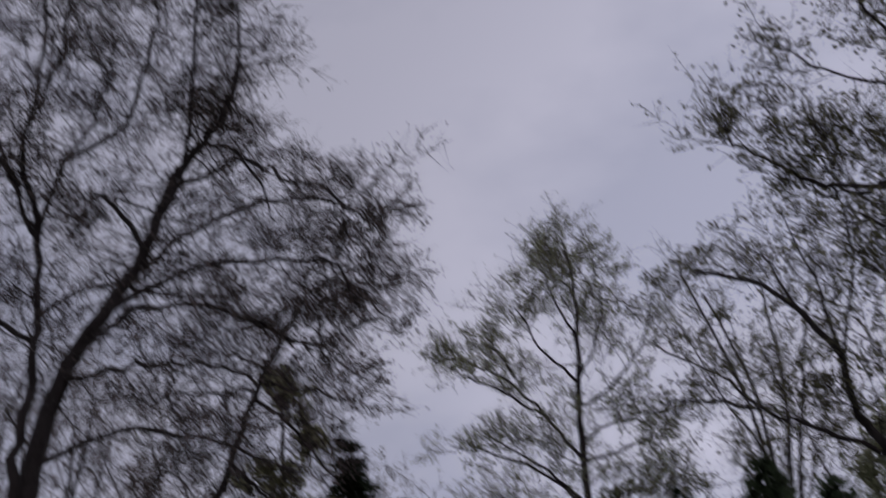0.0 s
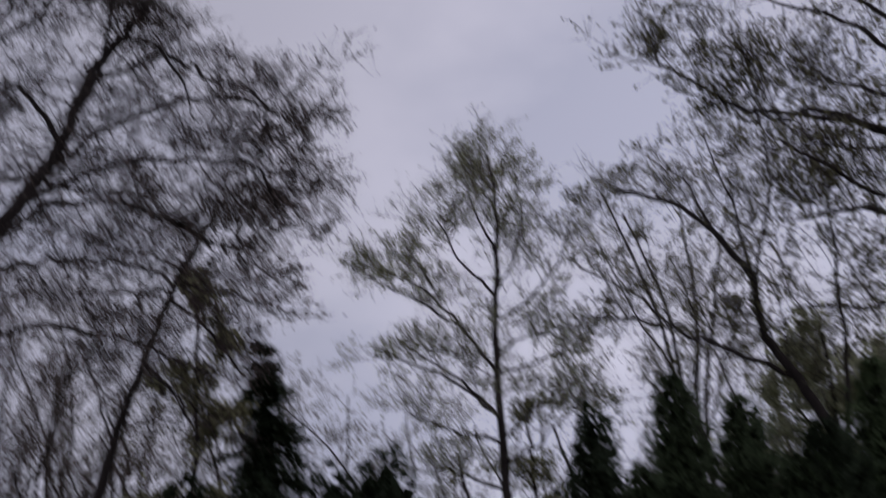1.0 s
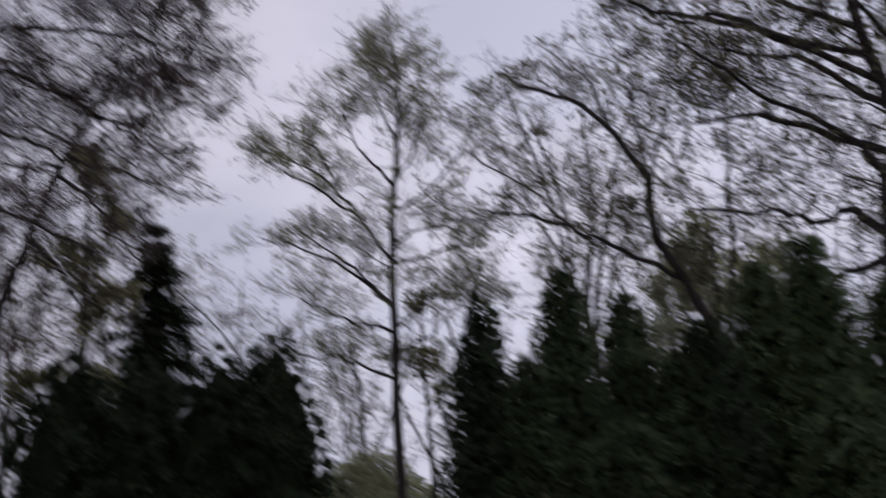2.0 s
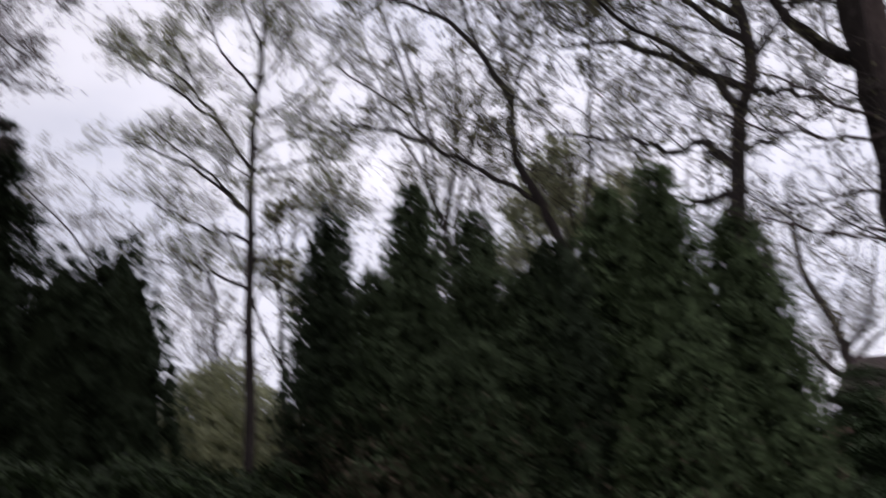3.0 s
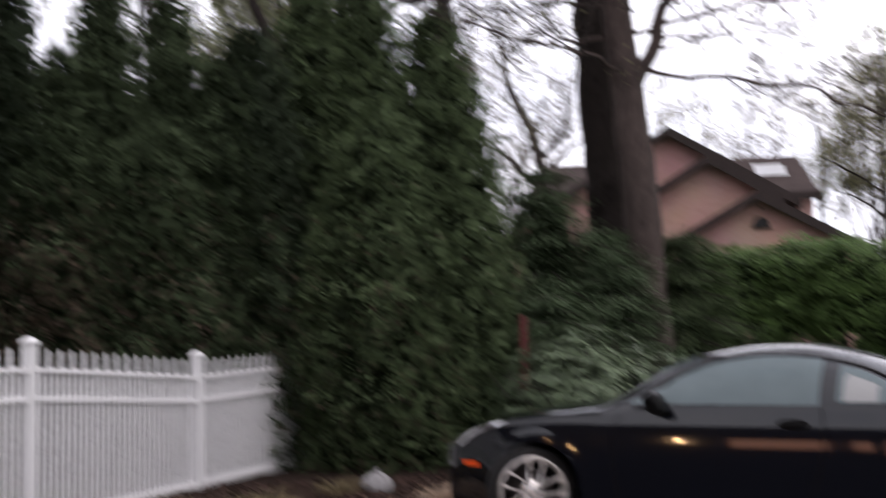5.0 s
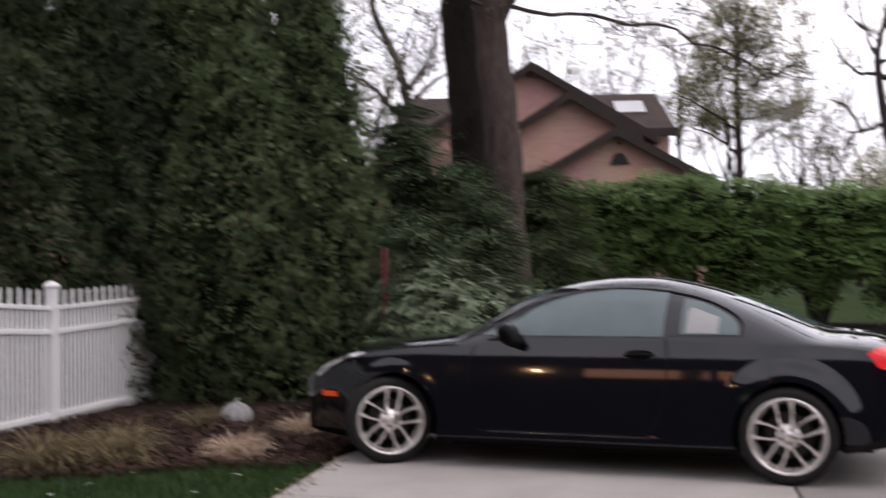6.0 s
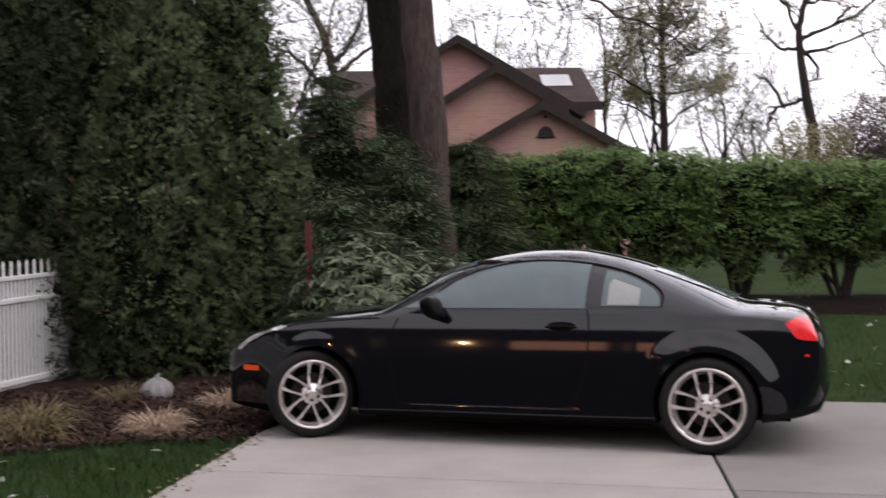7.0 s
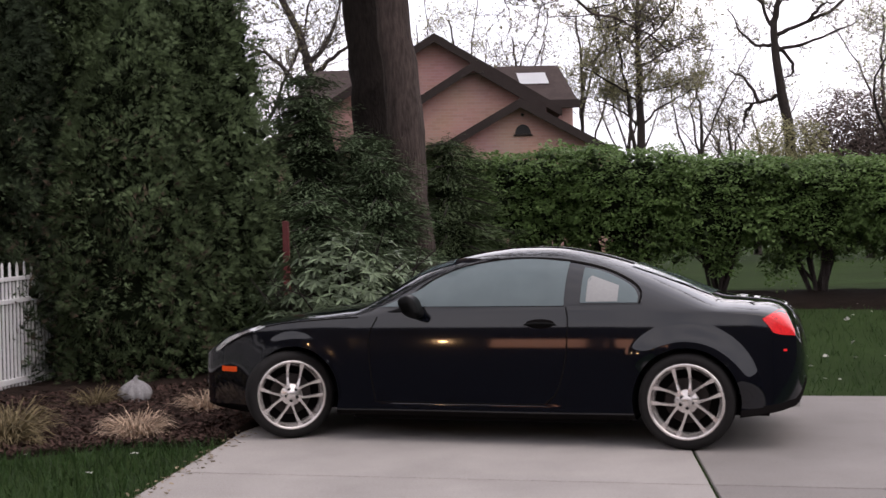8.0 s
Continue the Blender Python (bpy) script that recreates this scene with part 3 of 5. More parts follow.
# ---- fence ----
def box_bm(x0, x1, y0, y1, z0, z1, bevel=0.0):
    bm = bmesh.new()
    bmesh.ops.create_cube(bm, size=1.0, matrix=Matrix.Translation(((x0 + x1) / 2, (y0 + y1) / 2, (z0 + z1) / 2)) @ Matrix.Diagonal((x1 - x0, y1 - y0, z1 - z0, 1)))
    if bevel:
        bmesh.ops.bevel(bm, geom=bm.edges[:], offset=bevel, segments=1, affect="EDGES")
    return bm


def picket_bm(top):
    bm = box_bm(-0.019, 0.019, -0.006, 0.006, -0.05, top - 0.035)
    tip = bmesh.ops.create_cube(bm, size=1.0, matrix=Matrix.Translation((0, 0, top - 0.0175)) @ Matrix.Diagonal((0.038, 0.012, 0.035, 1)))["verts"]
    for v in tip:
        if v.co.z > top - 0.01:
            v.co.x *= 0.25
            v.co.y *= 0.5
    return bm


def make_fence():
    posts = [(-5.2, -5.75, 0.13), (-5.28, -3.3, 0.12), (-5.38, -0.86, 0.11), (-5.54, 1.6, -0.04), (-5.74, 4.04, 0.02)]
    root = empty("picket_fence", pose(0, 0, 0), "white vinyl picket fence with capped square posts", "fence")
    shapes = []
    for top in (1.34, 1.15):
        picket = bpy.data.meshes.new("picket")
        bm = picket_bm(top)
        bm.to_mesh(picket)
        bm.free()
        picket.materials.append(M_VINYL)
        shapes.append(picket)
    for x, y, z in posts:
        post = part("post", box_bm(-0.049, 0.049, -0.049, 0.049, -0.25, 1.36, 0.006), M_VINYL, root)
        post.matrix_basis = pose(x, y, z)
        cap = box_bm(-0.058, 0.058, -0.058, 0.058, 1.36, 1.395, 0.006)
        bmesh.ops.create_cone(cap, cap_ends=True, segments=4, radius1=0.074, radius2=0.02, depth=0.035, matrix=Matrix.Translation((0, 0, 1.412)) @ Matrix.Rotation(radians(45), 4, "Z"))
        part("cap", cap, M_VINYL, post)
    for (x0, y0, z0), (x1, y1, z1) in zip(posts, posts[1:]):
        a, b = Vector((x0, y0, z0)), Vector((x1, y1, z1))
        d = b - a
        turn = math.degrees(math.atan2(d.y, d.x))
        flat = math.hypot(d.x, d.y)
        for z, h in ((0.07, 0.06), (0.905, 0.05), (1.14, 0.045)):
            bm = box_bm(0.046, flat - 0.046, -0.022, 0.022, z, z + h, 0.004)
            for v in bm.verts:
                v.co.z += d.z * v.co.x / flat if z > 0.5 else -z0 + ground_z(x0, y0) + (ground_z(x1, y1) - ground_z(x0, y0)) * v.co.x / flat
            part("rail", bm, M_VINYL, root).matrix_basis = pose(x0, y0, z0, 0, 0, turn)
        n = 30
        for i in range(1, n):
            ob = new("picket", shapes[i % 2])
            ob.parent = root
            p = a + d * (0.03 + 0.94 * i / n)
            ob.matrix_basis = pose(p.x, p.y, p.z, 0, 0, turn)


make_fence()


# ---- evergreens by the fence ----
ARB_BROWNED = "arborvitae with browned inner sprays in the mulch bed"
ARB = "dense dark green arborvitae standing in the mulch bed"
# Columns take the lit, half-shaded or shaded spray; that shade is colour only.
for i, (x, y, h, r, br) in enumerate([(-8.46, 2.04, 5.75, 0.56, 0.6), (-7.68, 2.74, 6.05, 0.6, 0.3), (-7.1, 3.25, 5.7, 0.56, 0.0), (-6.34, 3.8, 5.3, 0.72, 0.1), (-6.04, 4.75, 6.1, 0.8, 0.0), (-5.5, 5.05, 6.35, 0.8, 0.0),
                                      (-4.4, 4.9, 5.5, 0.88, 0.0), (-4.8, 4.15, 4.3, 0.82, 0.1), (-6.6, 3.5, 4.9, 0.78, 0.1), (-6.95, 2.8, 4.1, 0.8, 0.2), (-7.95, 2.3, 4.9, 0.68, 0.75)]):
    evergreen("arborvitae", x, y, h, r * 1.05, 11 + i, ARB_BROWNED if br > 0.05 else ARB, int(48000 * h * r / 5), 0.092, M_ARB_SHADED if i in (0, 3) else M_ARB_HALF_SHADED if i in (1, 2, 8, 9, 10) else M_ARB, brown=br)
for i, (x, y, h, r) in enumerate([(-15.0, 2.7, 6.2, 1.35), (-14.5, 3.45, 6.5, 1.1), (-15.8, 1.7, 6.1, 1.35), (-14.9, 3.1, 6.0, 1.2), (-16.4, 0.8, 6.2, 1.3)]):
    evergreen("arborvitae", x, y, h + 0.3, r, 31 + i, "dark flat-topped clump of arborvitae behind the fence", 15000, 0.125, M_ARB_SHADED, blunt=0.7)
spruce("spruce", -20.6, 4.9, 10.9, 3.1, 3, "tall dark pointed spruce among bare trees", 36, 0.17, 0.65, 0.95, M_ARB_SHADED)
spruce("hemlock", -3.35, 5.9, 3.6, 1.35, 5, "dark hemlock with drooping boughs beside the oak trunk", 19, 0.08, 1.7, 0.6, shape=SPRIG, loose=0.25)
# The oak's shade on this hemlock is put in by a darker spray.
spruce("hemlock", -2.0, 7.6, 2.75, 0.95, 6, "dark hemlock behind the oak trunk", 16, 0.08, 1.7, 0.4, M_ARB, shape=SPRIG, loose=0.25)
spruce("hemlock", -2.85, 6.2, 2.9, 0.95, 8, "dark hemlock with drooping boughs close beside the oak", 14, 0.08, 1.7, 0.5, shape=SPRIG, loose=0.25)
spruce("hemlock", -2.5, 5.95, 2.6, 0.95, 7, "low dark hemlock in front of the oak trunk", 13, 0.08, 1.7, 0.5, shape=SPRIG, loose=0.25)
spruce("hemlock", -2.95, 4.9, 2.1, 0.95, 9, "low dark hemlock between the evergreens and the oak", 11, 0.08, 1.7, 0.5, shape=SPRIG, loose=0.25)


def leafy_shrub(name, x, y, sx, sy, z0, z1, seed, label, mat, count, size, stems=7, boxy=4.0, category="shrub", group="", stem_top=0.8, fill=0.8, whorl=0, core=True, ragged=0.0):
    """A shrub: stems from one root and a crown of leaves in a rounded block, with a near-black core for the shade
    inside.
    """
    rnd, rng = random.Random(seed), np.random.default_rng(seed)
    root = empty(name, pose(x, y, ground_z(x, y)), label, category, group)
    twiggy = Wood()
    for i in range(stems):
        wood = Wood()
        a, t = rnd.uniform(0, 6.28), rnd.uniform(0.2, 0.75)
        tip = Vector((math.cos(a) * sx * t, math.sin(a) * sy * t, z1 * stem_top))
        mid = Vector((tip.x * 0.55, tip.y * 0.55, tip.z * 0.4)) + Vector((rnd.gauss(0, 0.06), rnd.gauss(0, 0.06), 0.05))
        wood.tube(spline([Vector((rnd.gauss(0, 0.06), rnd.gauss(0, 0.06), -0.1)), mid, tip], 6), [0.035, 0.032, 0.028, 0.024, 0.02, 0.015, 0.008], 6)
        for k in range(9):
            b = mid.lerp(tip, rnd.uniform(-0.3, 1))
            twiggy.tube([b, b + Vector((rnd.gauss(0, 0.25), rnd.gauss(0, 0.25), rnd.uniform(0.1, 0.5)))], [0.012, 0.004], 4)
        mesh_ob("stem", wood.verts, wood.faces, M_BARK_DARK, root)
    tagged(mesh_ob("twig_growth", twiggy.verts, twiggy.faces, M_BARK_DARK, root), kind="stuff")
    d = rng.normal(size=(count, 3))
    d /= (np.abs(d) ** boxy).sum(1)[:, None] ** (1 / boxy)
    rad = 1 - rng.uniform(0, 1, count) ** 2 * (1 - fill)
    ph = rng.uniform(0, 6.28, 3)
    wav = 1 + 0.05 * np.sin(5 * d[:, 0] * sx + ph[0]) + 0.05 * np.sin(6 * d[:, 2] + ph[1]) + 0.04 * np.sin(9 * d[:, 0] * sx + 5 * d[:, 2] + ph[2])
    half = (z1 - z0) / 2
    if boxy > 4.5:
        gx, gz = d[:, 0] * sx + x, d[:, 2] * half
        wav += 0.075 * (np.sin(7 * gx + ph[0]) * np.sin(8 * gz + ph[1] + 2 * np.sin(3 * gx)) + 0.8 * np.sin(15 * gx + 5 * gz + ph[2]) * np.sin(14 * gz - 4 * gx))
    p = d * (rad * wav)[:, None] * (sx, sy, half) + (0, 0, (z1 + z0) / 2)
    p += rng.normal(0, size * 0.35, p.shape)
    if boxy > 4.5:  # clipped shrubs draw in towards their foot
        p[:, 1] *= 0.72 + 0.28 * np.clip((p[:, 2] - z0) / (1.2 * half), 0, 1)
    low = np.clip((0.35 * half - (p[:, 2] - z0)) / (0.35 * half), 0, 1)
    p[:, 2] += low * ragged * (np.sin(4.3 * p[:, 0] + ph[0]) + np.sin(7.1 * p[:, 0] + 3 * p[:, 1] + ph[1]) - 0.6)
    turns = facing_turns(rng, d + (0, 0, 1.0 if boxy > 4.5 else 0.5), np.cross(d, rng.normal(size=d.shape)) + d * 0.5, size, 0.4, 0.6)
    if boxy > 4.5:
        # leaves lie in flat, outward-leaning tiers
        m = count // 30
        own, dn = np.repeat(np.arange(m), 30), d[:m]
        nrm = dn * 0.45 + (0, 0, 1.0) + rng.normal(0, 0.22, (m, 3))
        nrm /= np.linalg.norm(nrm, axis=1)[:, None]
        ax = np.cross(nrm, (0.3, 0.9, 0.1))
        ax /= np.linalg.norm(ax, axis=1)[:, None]
        rr, th = np.sqrt(rng.uniform(0, 1, m * 30)) * 0.16, rng.uniform(0, 6.28, m * 30)
        away = ax[own] * np.cos(th)[:, None] + np.cross(nrm, ax)[own] * np.sin(th)[:, None]
        p = p[:m][own] + away * rr[:, None] - np.stack([0 * rr, 0 * rr, 1.6 * rr * rr], 1) + rng.normal(0, 0.012, (m * 30, 3))
        turns = facing_turns(rng, nrm[own], away + dn[own] * 0.5 - (0, 0, 0.25), size * 1.1, 0.4, 0.3)
        d = dn[own]
    shape = LEAF
    if whorl:
        shape, own = LONG_LEAF, np.repeat(np.arange(count // whorl), whorl)
        a = np.tile(np.arange(whorl) * 2 * np.pi / whorl, count // whorl) + rng.normal(0, 0.2, len(own))
        axis = d[own] + (0, 0, 0.9)
        axis /= np.linalg.norm(axis, axis=1)[:, None]
        u = np.cross(axis, np.array((0.31, 0.87, 0.2)))
        u /= np.linalg.norm(u, axis=1)[:, None]
        along = u * np.cos(a)[:, None] + np.cross(axis, u) * np.sin(a)[:, None] - (0, 0, 0.85)
        p, turns = p[own], facing_turns(rng, axis, along, size, 0.3, 0.15)
    tagged(scatter_mesh("leaves", *shape, p, turns, mat, root), kind="stuff")
    if not core:
        return root
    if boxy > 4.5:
        # dark tufts set behind the outer leaves, their shade given by colour
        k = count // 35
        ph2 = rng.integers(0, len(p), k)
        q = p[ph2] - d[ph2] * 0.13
        tagged(scatter_mesh("inner_leaves", *TUFT, q, random_turns(rng, k, 0.06, 0.35), M_HEDGE_SHADE, root), kind="stuff")
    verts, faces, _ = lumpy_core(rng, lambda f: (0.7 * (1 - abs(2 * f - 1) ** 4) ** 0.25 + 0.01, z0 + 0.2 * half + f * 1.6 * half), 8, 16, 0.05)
    mesh_ob("inner_foliage", [(vx * sx, vy * sy, vz) for vx, vy, vz in verts], faces, M_INNER_SHADE, root)
    return root


# ---- hedge, shrubs and tufts ----
for i, top in enumerate((2.34, 2.4, 2.37, 2.26, 2.13, 2.06, 2.01, 1.98, 1.98)):
    x = -3.0 + 1.5 * i
    leafy_shrub("hedge_shrub", x, 11.6 + 0.1 * math.sin(i * 2.1), 1.02, 0.75, 0.74, top, 60 + i, "clipped green hedge shrub on bare lower stems",
                M_HEDGE, 22000, 0.054, 13, 6.0, "hedge", "hedge shrubs", 0.75, 0.72, ragged=0.22)
leafy_shrub("rhododendron", -2.05, 3.15, 0.72, 0.6, 0.3, 1.58, 80, "rhododendron with drooping pale green leaves behind the car", M_RHODO, 4600, 0.118, 8, 2.2, fill=0.4, whorl=8, core=False)
leafy_shrub("rhododendron", -2.6, 3.1, 0.34, 0.3, 0.1, 0.98, 82, "low young rhododendron beside the red stake", M_RHODO, 1100, 0.11, 5, 2.2, fill=0.4, whorl=8, core=False)
leafy_shrub("rhododendron", -1.75, 4.1, 0.75, 0.6, 0.2, 1.35, 81, "dark rhododendron under the oak", M_RHODO, 3600, 0.118, 8, 2.2, fill=0.4, whorl=8, core=False)
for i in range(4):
    leafy_shrub("low_hedge", -9.25 + 0.12 * i, -1.5 + 0.95 * i, 0.6, 0.62, 0.2, 2.55, 84 + i, "clipped low hedge behind the fence, shade put into its leaf colour", M_LOW_HEDGE_SHADE, 6500, 0.07, 6, 5.0, "hedge", "low hedge", 0.7, 0.8)
leafy_shrub("spring_shrub", -20.2, 10.7, 1.9, 1.8, 0.8, 6.0, 90, "loose yellow-green spring shrub in the distance", M_OLIVE, 26000, 0.17, 10, 2.2, fill=0.15, core=False)


def tuft(x, y, size, seed, mat, label, count=260):
    rng = np.random.default_rng(seed)
    a = rng.uniform(0, 6.28, count)
    s = rng.uniform(0, 1, count) ** 0.7
    p = np.stack([np.cos(a) * s * 0.11, np.sin(a) * s * 0.11, 0 * a], 1)
    lean = np.stack([np.cos(a) * s * 0.5, np.sin(a) * s * 0.5, 1.0 - 0.45 * s], 1) + rng.normal(0, 0.3, (count, 3))
    out = np.stack([np.cos(a), np.sin(a), -0.6 + 0 * a], 1)
    turns = facing_turns(rng, out, lean, size, 0.45, 0.25)
    ob = scatter_mesh("ornamental_grass", [(-0.011, 0, 0), (0.011, 0, 0), (0.012, 0.5, 0.06), (-0.012, 0.5, 0.06), (0.011, 0.82, 0.26), (-0.011, 0.82, 0.26), (0, 0.86, 0.62)],
                      [(0, 1, 2), (0, 2, 3), (3, 2, 4), (3, 4, 5), (5, 4, 6)], p, turns, mat)
    ob.location = (x, y, ground_z(x, y) + 0.02)
    tagged(ob, label, "grass tuft", "ornamental grasses")


tuft(-2.72, 0.06, 0.2, 1, M_STRAW, "dry straw-coloured ornamental grass tuft in the mulch", 800)
tuft(-2.8, 1.5, 0.2, 2, M_STRAW, "dry straw-coloured ornamental grass tuft in the mulch", 420)
tuft(-3.5, -0.45, 0.28, 3, M_STRAW_GREEN, "half-dry ornamental grass tuft at the bed's edge", 600)
tuft(-3.9, -0.75, 0.3, 4, M_STRAW_GREEN, "half-dry ornamental grass tuft at the bed's edge", 600)
tuft(-3.75, 0.0, 0.3, 5, M_STRAW_GREEN, "half-dry ornamental grass tuft at the bed's edge", 250)
tuft(-4.02, 1.75, 0.2, 6, M_STRAW_GREEN, "small half-dry clump at the evergreens' foot", 260)


def make_stone():
    """A pale ribbed stone like a gourd, half sunk in the mulch."""
    verts, faces, rings, sides = [], [], 10, 36
    for i in range(rings + 1):
        f = i / rings
        for k in range(sides):
            a = 2 * math.pi * k / sides
            rr = 0.2 * math.sin(math.pi * (0.08 + 0.9 * f)) ** 0.7 * (1 - 0.38 * (1 - abs(math.cos(4.5 * a))) ** 1.5)
            verts.append((rr * math.cos(a), rr * math.sin(a), 0.30 * f - 0.04 + 0.02 * math.sin(a * 2)))
    for i in range(rings):
        for k in range(sides):
            a, b = i * sides + k, i * sides + (k + 1) % sides
            faces.append((a, b, b + sides, a + sides))
    faces.append(tuple(range(rings * sides, rings * sides + sides)))
    ob = mesh_ob("stone_gourd", verts, faces, M_STONE, smooth=True)
    stalk = Wood()
    stalk.tube([Vector((0, 0, 0.22)), Vector((0.01, 0, 0.3)), Vector((0.02, 0.01, 0.31)), Vector((0.05, 0.0, 0.31))], [0.035, 0.024, 0.016, 0.01], 8)
    mesh_ob("stalk", stalk.verts, stalk.faces, M_STONE, ob, smooth=True)
    ob.location, ob.scale = (-3.78, 2.05, ground_z(-3.78, 2.05)), (0.82, 0.82, 0.82)
    tagged(ob, "pale grey ribbed stone gourd on the mulch", "garden ornament")


make_stone()
stake = part("red_stake", box_bm(-0.035, 0.035, -0.02, 0.02, -0.1, 1.68, 0.006), M_RED, None)
stake.location = (-2.96, 3.95, 0.02)
tagged(stake, "thin red painted stake beside the evergreen", "stake")

# ---- trees ----
tree("oak_tree", -2.17, 6.64, 15, [(-0.07, 1.0), (-0.15, 2.4), (-0.23, 3.8), (-0.45, 5.8), (-0.75, 8.0), (-0.9, 12.0)], [[(-0.15, 4.3), (0.12, 5.4), (0.35, 6.6), (0.6, 9.5)], [(-0.5, 6.5), (-1.6, 7.3), (-2.8, 8.2)],
     [(-0.6, 7.0), (0.8, 7.6), (2.4, 7.9)], [(-0.3, 4.6), (-0.9, 4.9), (-1.5, 5.0)], [(0.3, 6.0), (1.5, 6.1), (3.2, 5.9), (5.0, 5.3)], [(0.1, 5.3), (1.0, 5.4), (2.2, 5.2)], [(-0.5, 5.5), (-1.4, 5.9), (-2.6, 6.0)], [(-0.05, 5.0), (0.9, 4.65), (2.2, 4.42), (3.5, 3.95)], [(-0.45, 5.1), (-1.3, 5.1), (-2.3, 5.3)], [(-0.6, 6.3), (-1.7, 6.4), (-3.0, 7.0)], [(0.25, 6.2), (1.6, 6.6), (3.6, 6.7)]],
     0.27, "tall oak with rough brown bark and spreading limbs", 1, M_BUD, 0.05, 5, 1, 1.7, bark=M_BARK, depth=1.8, reach=1.3, slim=0.085)
tree("oak_tree", -3.05, 7.42, 17.4, [(0.12, 2.4), (0.05, 3.5), (-0.04, 4.7), (-0.1, 6.1), (-0.27, 7.6), (-0.42, 9.0), (-0.6, 12.5)], [[(-0.27, 7.5), (-1.2, 8.8), (-2.2, 10.6)], [(-0.35, 8.5), (1.0, 10.0), (2.4, 11.2)]],
     0.36, "dark-barked oak trunk close behind another", 2, M_BUD, 0.07, 5, 2, 0.8, bark=M_BARK_BLACK, depth=2)
tree("oak_tree", -5.48, 7.52, 23.6, [(0.0, 3.0), (0.0, 5.8), (0.1, 7.3), (0.2, 7.8), (0.4, 8.8), (0.0, 11.0), (-0.4, 14.5)],
     [[(0.2, 7.7), (-0.3, 8.4), (-1.1, 9.0), (-2.3, 9.7)], [(0.1, 6.9), (-0.4, 7.4), (-0.9, 7.4), (-1.4, 7.6), (-3.0, 8.2)], [(0.3, 8.0), (0.9, 8.2), (1.7, 8.3)], [(0.1, 6.5), (-0.6, 6.6), (-1.2, 6.7)],
      [(0.2, 7.2), (0.7, 7.7)], [(0.2, 9.4), (-1.7, 10.9), (-2.6, 11.4), (-3.3, 11.9)], [(0.2, 8.2), (-1.5, 9.2), (-2.7, 9.9)], [(0.1, 10.2), (-1.2, 11.4), (-2.0, 12.6)],
      [(0.1, 9.8), (-2.0, 10.9), (-3.2, 11.7), (-3.9, 12.5), (-4.5, 13.2)], [(0, 11.5), (-1.2, 12.8), (-1.8, 14.0)], [(0.0, 11.0), (-1.2, 12.0), (-2.6, 12.6)], [(-0.2, 12.5), (-0.8, 14.0), (-1.0, 15.5)], [(0.2, 9.0), (-0.9, 10.2), (-2.0, 10.6)], [(0.3, 8.6), (1.3, 9.6), (2.4, 10.0)]],
     0.16, "oak with crooked spreading limbs behind the evergreens", 3, M_BUD, 0.08, 7, 2, 0.95, depth=2.0, reach=1.8)
tree("maple_tree", -17.46, 8.96, 46.6, [(0.06, 5.7), (0.06, 8.7), (0.13, 11.0), (0.34, 13.4), (0.36, 14.6), (0.25, 15.4)],
     [[(0.32, 13.3), (0.8, 14.4), (1.05, 15.2)], [(0.08, 10.05), (-0.64, 11.05), (-1.25, 12.07), (-2.2, 12.8), (-2.8, 13.0)], [(-1.25, 12.07), (-1.6, 13.0), (-2.0, 13.7)], [(0.0, 8.74), (-0.72, 9.57), (-1.96, 10.46)], [(-0.04, 8.1), (-0.77, 8.46), (-1.89, 8.66)],
      [(0.02, 9.13), (-1.21, 9.87), (-2.7, 9.98)], [(0.2, 11.0), (1.0, 11.5), (1.7, 12.2), (2.0, 12.9)], [(0.12, 9.78), (1.09, 9.99), (2.1, 10.19)], [(0.2, 11.69), (-0.6, 12.5), (-1.0, 13.2)], [(0.27, 12.68), (-0.11, 13.6), (-0.21, 14.0)], [(0.26, 11.97), (0.8, 12.8), (1.0, 13.5)],
      [(-0.64, 11.05), (-1.5, 11.5), (-2.4, 11.6)], [(0.1, 10.5), (0.9, 10.9), (1.8, 11.2)], [(0.36, 14.0), (0.1, 14.8), (-0.1, 15.3)], [(0.05, 7.6), (0.9, 8.2), (1.8, 8.9)], [(0.05, 8.4), (1.0, 9.2), (2.0, 9.6)], [(0.0, 7.3), (-1.0, 7.9), (-2.2, 8.1)]],
     0.13, "slender upright maple with young spring leaves", 4, M_MAPLE, 0.062, 7, 2, 1.35, depth=2.0, reach=1.4, slim=0.26, twig=M_TWIG_HAZED)
tree("young_tree", -17.64, 10.21, 44.9, [(0.0, 5.8), (-0.1, 7.8), (-0.1, 9.4)], [[(0, 6.5), (0.5, 7.3)], [(-0.1, 7.4), (-0.6, 8.1)]], 0.08, "thin young tree with sparse leaves", 5, M_BUD_GREEN, 0.09, 6, 3, 0.8, depth=0.8, reach=0.9)
